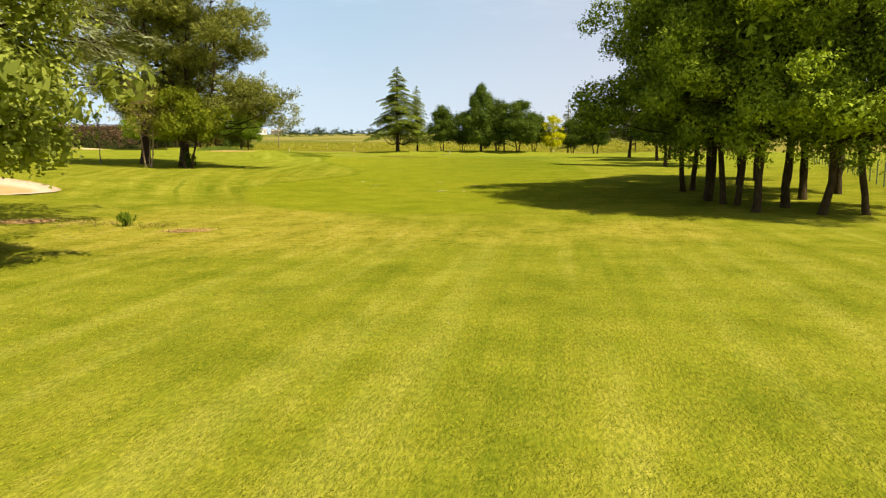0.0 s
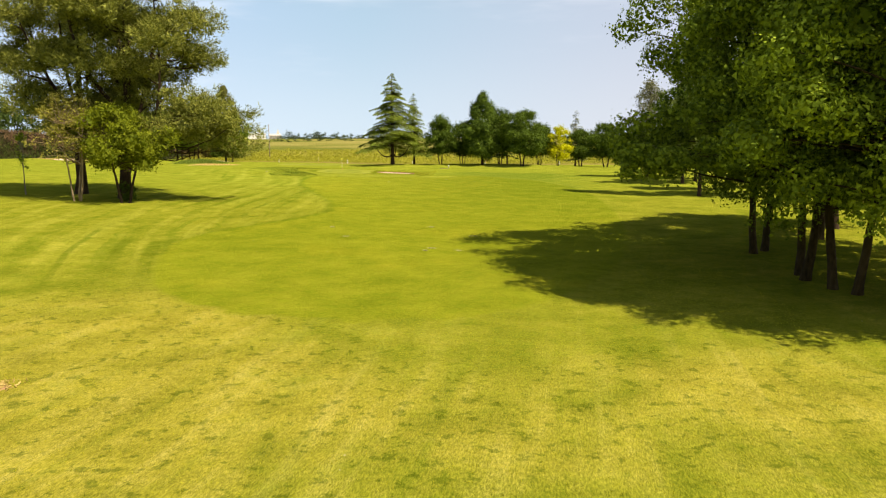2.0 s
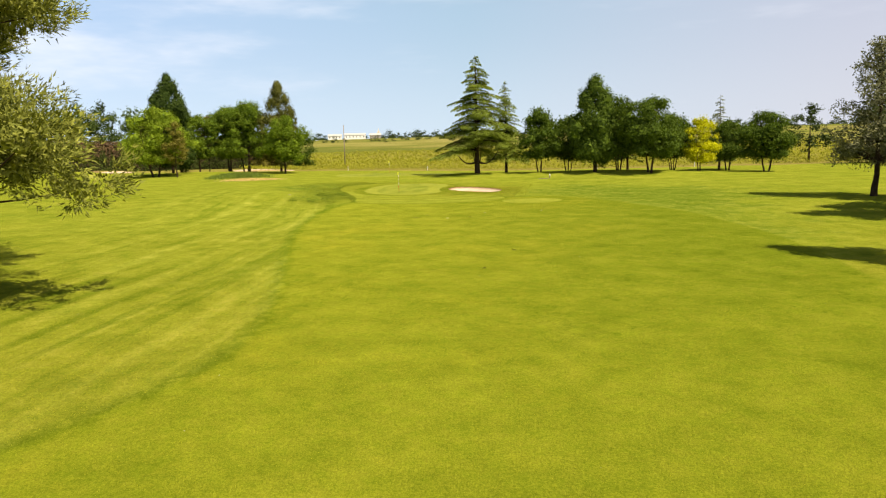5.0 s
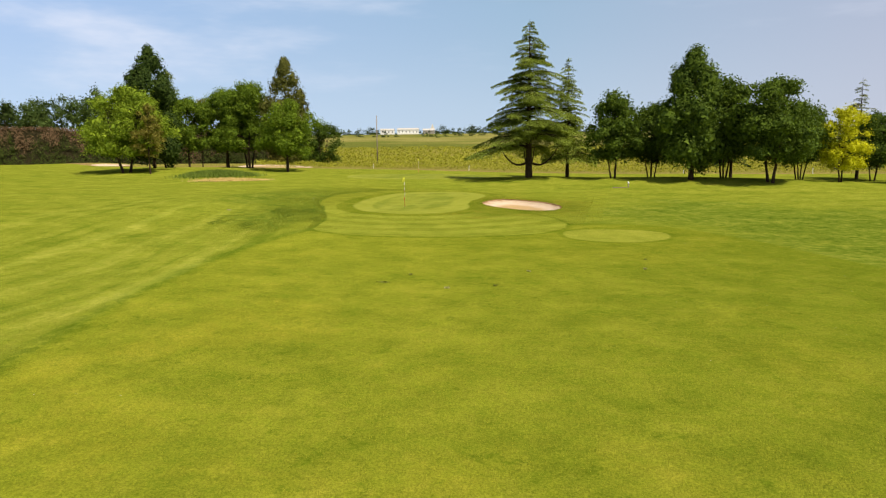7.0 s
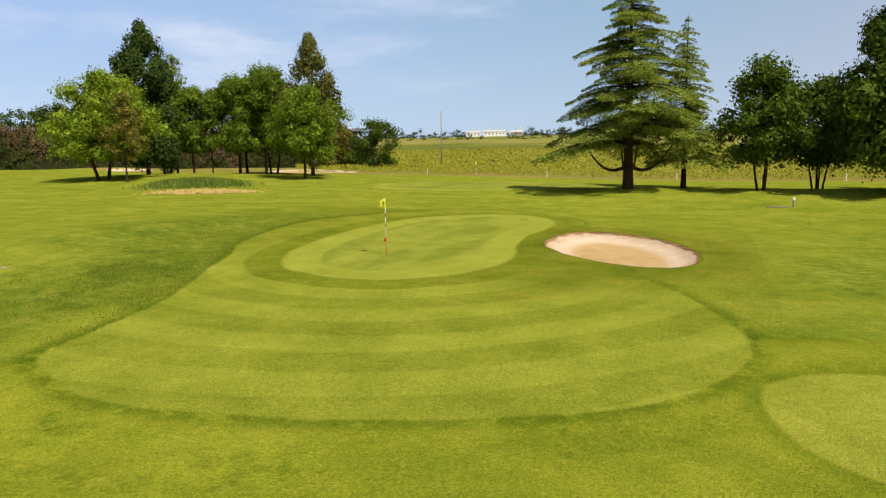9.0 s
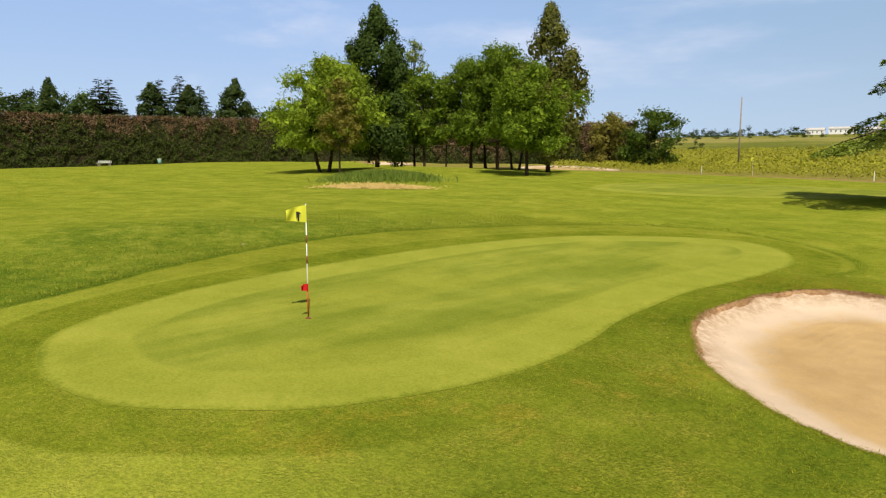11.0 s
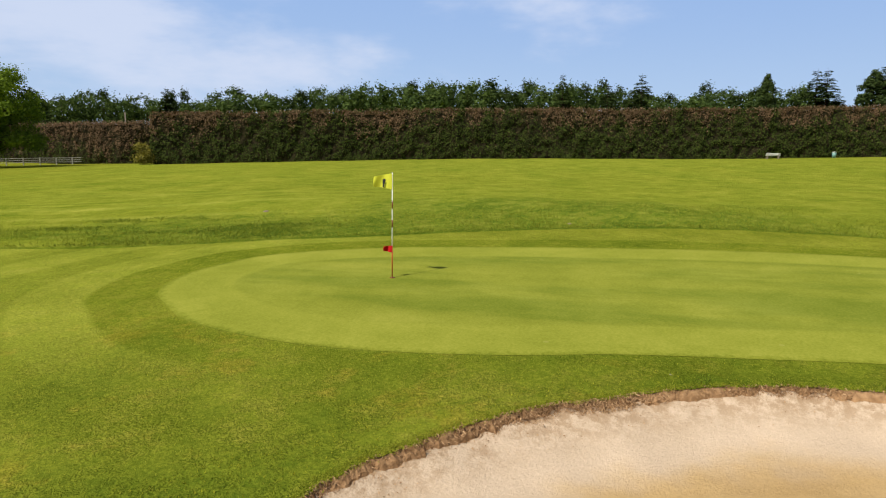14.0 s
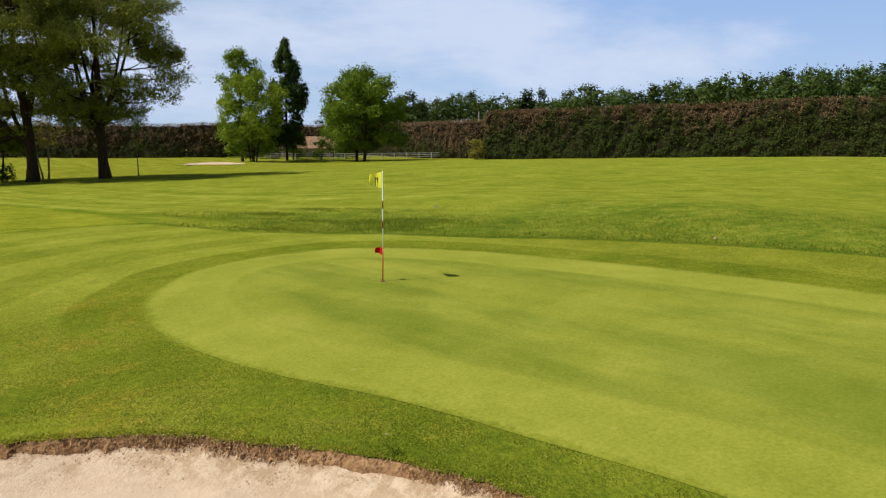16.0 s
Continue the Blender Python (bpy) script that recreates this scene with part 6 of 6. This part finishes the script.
def rail_fence(a, b, n):
    root = new("rail_fence")
    pts = [np.array(a) + (np.array(b) - np.array(a)) * i / n for i in range(n + 1)]
    for p in pts:
        post = part("post", block(-0.07, 0.07, -0.07, 0.07, -0.2, 1.25, 0.01), PALE_WOOD, root)
        post.matrix_basis = Matrix.Translation((*p, float(land(*p))))
    for h in (0.45, 0.8, 1.15):
        w = Wood()
        w.tube([(*p, float(land(*p)) + h) for p in pts], np.full(n + 1, 0.05), 6)
        w.object("rail", PALE_WOOD, root)
    return tagged(root, "pale wooden post-and-rail fence", "fence")


PALE_WOOD = plain_material("silvered wood", (0.26, 0.25, 0.22), (0.46, 0.44, 0.40), 14, 0.8, 0.3, 0.01, stretch=(1, 1, 0.3))
rail_fence((-80, 2), (-108, 30), 16)

# ---- buildings ----
RENDER_WALL = plain_material("cream render", (0.22, 0.20, 0.16), (0.34, 0.31, 0.25), 5, 0.9, 0.2, 0.01)
WHITE_WALL = plain_material("white render", (0.66, 0.65, 0.62), (0.80, 0.79, 0.76), 5, 0.85, 0.2, 0.01)
TILE = plain_material("clay roof tile", (0.17, 0.10, 0.06), (0.34, 0.22, 0.14), 6, 0.85, 0.5, 0.03)
PALE_ROOF = plain_material("pale sheet roof", (0.40, 0.38, 0.35), (0.58, 0.55, 0.50), 4, 0.7, 0.2)
PANE = plain_material("dark window glass", (0.02, 0.025, 0.03), (0.05, 0.06, 0.07), 3, 0.08, 0.0)


def gable(w, d, eave, ridge, over=0.4):
    bm = bmesh.new()
    X, Y, t = w / 2 + over, d / 2 + over, 0.18
    lo = eave - over * (ridge - eave) / (d / 2)
    v = [bm.verts.new(p) for p in ((-X, -Y, lo), (X, -Y, lo), (X, 0, ridge), (-X, 0, ridge), (-X, Y, lo), (X, Y, lo), (-X, -Y, lo + t), (X, -Y, lo + t), (X, 0, ridge + t), (-X, 0, ridge + t), (-X, Y, lo + t), (X, Y, lo + t))]
    for f in ((0, 3, 2, 1), (3, 4, 5, 2), (6, 7, 8, 9), (9, 8, 11, 10), (0, 1, 7, 6), (5, 4, 10, 11), (1, 2, 8, 7), (2, 5, 11, 8), (3, 0, 6, 9), (4, 3, 9, 10)):
        bm.faces.new([v[i] for i in f])
    return bm


def house(name, w, d, eave, ridge, wall, windows, label, x, y, turn, z=None, category="house", roofing=None):
    root = new(name)
    body = block(-w / 2, w / 2, -d / 2, d / 2, -0.5, eave)
    part("wall", body, wall, root)
    ends = bmesh.new()
    for s in (-1, 1):
        a = [ends.verts.new((s * w / 2 * 0.999, yy, zz)) for yy, zz in ((-d / 2, eave), (d / 2, eave), (0, ridge))]
        b = [ends.verts.new((s * (w / 2 - 0.2), yy, zz)) for yy, zz in ((-d / 2, eave), (d / 2, eave), (0, ridge))]
        ends.faces.new(a)
        ends.faces.new(b[::-1])
        for i in range(3):
            ends.faces.new((a[i], b[i], b[(i + 1) % 3], a[(i + 1) % 3]))
    part("gable_wall", ends, wall, root)
    part("roof", gable(w, d, eave, ridge), roofing or TILE, root, "pale sheet roof" if roofing else "ochre clay tile roof")
    for k in range(windows):
        xx = -w / 2 + w * (k + 0.5) / windows
        for s in (-1, 1):
            win = part("window", block(xx - 0.55, xx + 0.55, s * d / 2 - 0.06, s * d / 2 + 0.06, eave * 0.32, eave * 0.78, 0.02), WHITE, root)
            part("pane", block(xx - 0.46, xx + 0.46, s * d / 2 - 0.07, s * d / 2 + 0.07, eave * 0.36, eave * 0.75), PANE, win, "dark glass pane")
    root.matrix_basis = pose(x, y, float(land(x, y)) if z is None else z, 0, 0, turn)
    return tagged(root, label, category)


house("house", 15, 8, 3.3, 5.6, RENDER_WALL, 4, "low cream house with a clay tile roof behind trees", -96, -4, -40, z=0.4)
for k, (x, y) in enumerate(((-84.0, 3.0), (-87.5, 6.5), (-91.0, 10.0), (-94.5, 13.5), (-80.5, -0.5))):
    plant(leafy_tree("shrub", 140 + k, 3.3 + 0.4 * (k % 3), 2.6, 0.1, DARK_LEAF, 1200, 0.32, 0.06, 26, 3), x, y - 2.0, "low dark shrub before the house", "shrub")
house("winery_building", 14, 10, 4.0, 5.8, WHITE_WALL, 4, "white farm building on the far hill", -233, 767, 14, category="building", roofing=PALE_ROOF)
house("winery_building", 22, 12, 4.4, 6.2, WHITE_WALL, 6, "long white farm building on the far hill", -212, 772, 14, category="building", roofing=PALE_ROOF)
house("barn", 12, 9, 3.6, 5.4, RENDER_WALL, 3, "low barn with a tiled roof on the far hill", -191, 777, 14, category="building", roofing=PALE_ROOF)


def church():
    root = new("church_tower")
    part("tower", block(-1.8, 1.8, -1.8, 1.8, -0.5, 8), RENDER_WALL, root)
    b = bmesh.new()
    bmesh.ops.create_cone(b, cap_ends=True, segments=4, radius1=2.7, radius2=0.1, depth=6.0, matrix=Matrix.Translation((0, 0, 11.0)) @ Matrix.Rotation(radians(45), 4, "Z"))
    part("spire", b, STONE, root, "pale stone spire")
    return root


rest(church(), -203, 838, "distant church tower with a pale pointed spire", "church", 10)


def tank():
    root = new("water_tank")
    part("body", rod(0.6, 1.9, 0.65, 18), WHITE, root, smooth=True)
    part("dome", rod(1.9, 2.2, 0.65, 18, 0.2), WHITE, root, smooth=True)
    for a in range(3):
        b = rod(-0.1, 0.65, 0.06, 8)
        bmesh.ops.translate(b, verts=b.verts, vec=(0.45 * math.cos(a * 2.1), 0.45 * math.sin(a * 2.1), 0))
        part("leg", b, STONE, root)
    return root


rest(tank(), -78, 240, "small white water tank at the vineyard's edge", "tank")
for x, y in ((-24, 182.0), (-41, 182.5), (-8, 182), (10, 182), (28, 181)):
    root = new("boundary_stake")
    part("stake", rod(-0.1, 0.9, 0.04, 8), WHITE, root)
    part("tip", rod(0.9, 0.96, 0.04, 8, 0.01), RED, root, "red tip")
    rest(root, x, y, "short white boundary stake at the vineyard", "stake", group="boundary stakes")

# ---- standing grass blades along the flight line, longer in the rough ----


def blades(name, seed, count, x0, x1, y0, y1, tall, mat, label, keep=None, inside=-0.05):
    g = np.random.default_rng(seed)
    x, y = g.uniform(x0, x1, count), g.uniform(y0, y1, count)
    ok = (signed(x, y, GREEN) < inside) & (signed(x, y, BUNKER) < -0.06) & (signed(x, y, TEE) < 0)
    if keep is not None:
        ok &= keep(x, y, g)
    x, y = x[ok], y[ok]
    m = len(x)
    s = tall * g.uniform(0.5, 1.3, m) * np.where(signed(x, y, FAIRWAY) > 0, 0.7, 1.0) * np.where(signed(x, y, APRON) > 0, 0.6, 1.0)
    up = unit(np.array([0, 0, 1.0]) + g.normal(0, 0.55, (m, 3)))
    c = np.column_stack([x, y, land(x, y) - 0.01]) + up * (s * 0.42)[:, None]
    q = leaf_quads(c, unit(g.normal(0, 1, (m, 3)) * np.array([1, 1, 0.4])), s, s * 0.26, up)[:, 1:]
    ob = new(name, array_mesh(name, q.reshape(-1, 3), np.arange(m * 3).reshape(-1, 3), mat))
    return tagged(ob, label, "grass", kind="stuff")


LUSH_BLADE = leaf_material("lush grass blade", (0.12, 0.155, 0.012), (0.27, 0.295, 0.030), 0.4)
VERGE_BLADE = leaf_material("verge grass blade", (0.095, 0.125, 0.010), (0.33, 0.33, 0.035), 0.45)
DARK_BLADE = leaf_material("dark grass blade", (0.045, 0.088, 0.008), (0.17, 0.225, 0.022), 0.35)
BLADE = leaf_material("grass blade", (0.19, 0.20, 0.010), (0.40, 0.38, 0.030), 0.5)
blades("grass", 101, 150000, -12, 12, 4, 50, 0.055, BLADE, "short standing grass blades of the rough")
blades("grass", 102, 110000, -14, 8, 50, 102, 0.05, BLADE, "short standing grass blades of the fairway")
blades("grass", 103, 120000, -25, -1, 102, 136, 0.045, BLADE, "short standing grass blades round the green")
blades("grass", 104, 120000, -28, -17.5, 98, 132, 0.085, LUSH_BLADE, "longer lush grass on the bank behind the green", lambda x, y, g: (signed(x, y, APRON) < 0) & (np.exp(-(signed(x, y, APRON) / 4.6) ** 2) > g.uniform(0.1, 1, len(x))) & (np.sin(x * 1.3 + 2 * np.sin(y * 0.5)) + np.sin(y * 0.9 + x * 0.4) > g.uniform(-2.2, 1.0, len(x))))
blades("grass", 106, 150000, -13, -2, 107, 129, 0.042, VERGE_BLADE, "tufted short grass between the green and the bunker", lambda x, y, g: lumps(3, x * 7, y * 7) + 0.5 * lumps(4, x * 17, y * 17) > g.uniform(-0.9, 0.5, len(x)))
blades("grass", 107, 60000, -24.5, -17, 101, 112.5, 0.07, DARK_BLADE, "clumps of tall dark grass beside the apron", lambda x, y, g: (signed(x, y, APRON) < -0.3) & (signed(x, y, FAIRWAY) < -0.6) & (lumps(8, (x + 0.25 * y) * 0.9, y * 0.30) + 0.35 * lumps(9, x * 2.3, y * 1.5) > g.uniform(0.30, 0.8, len(x))))
blades("grass", 108, 50000, -25, -15, 103, 136, 0.12, LUSH_BLADE, "longer grass standing along the mown apron's edge", lambda x, y, g: np.abs(signed(x, y, APRON) + 0.28) < g.uniform(0, 0.35, len(x)))
blades("grass", 105, 90000, -22, -10, 110, 134.5, 0.03, BLADE, "fringe of short grass round the putting green", lambda x, y, g: np.abs(signed(x, y, GREEN) + 0.06) < g.uniform(0, 0.16, len(x)), 0.06)
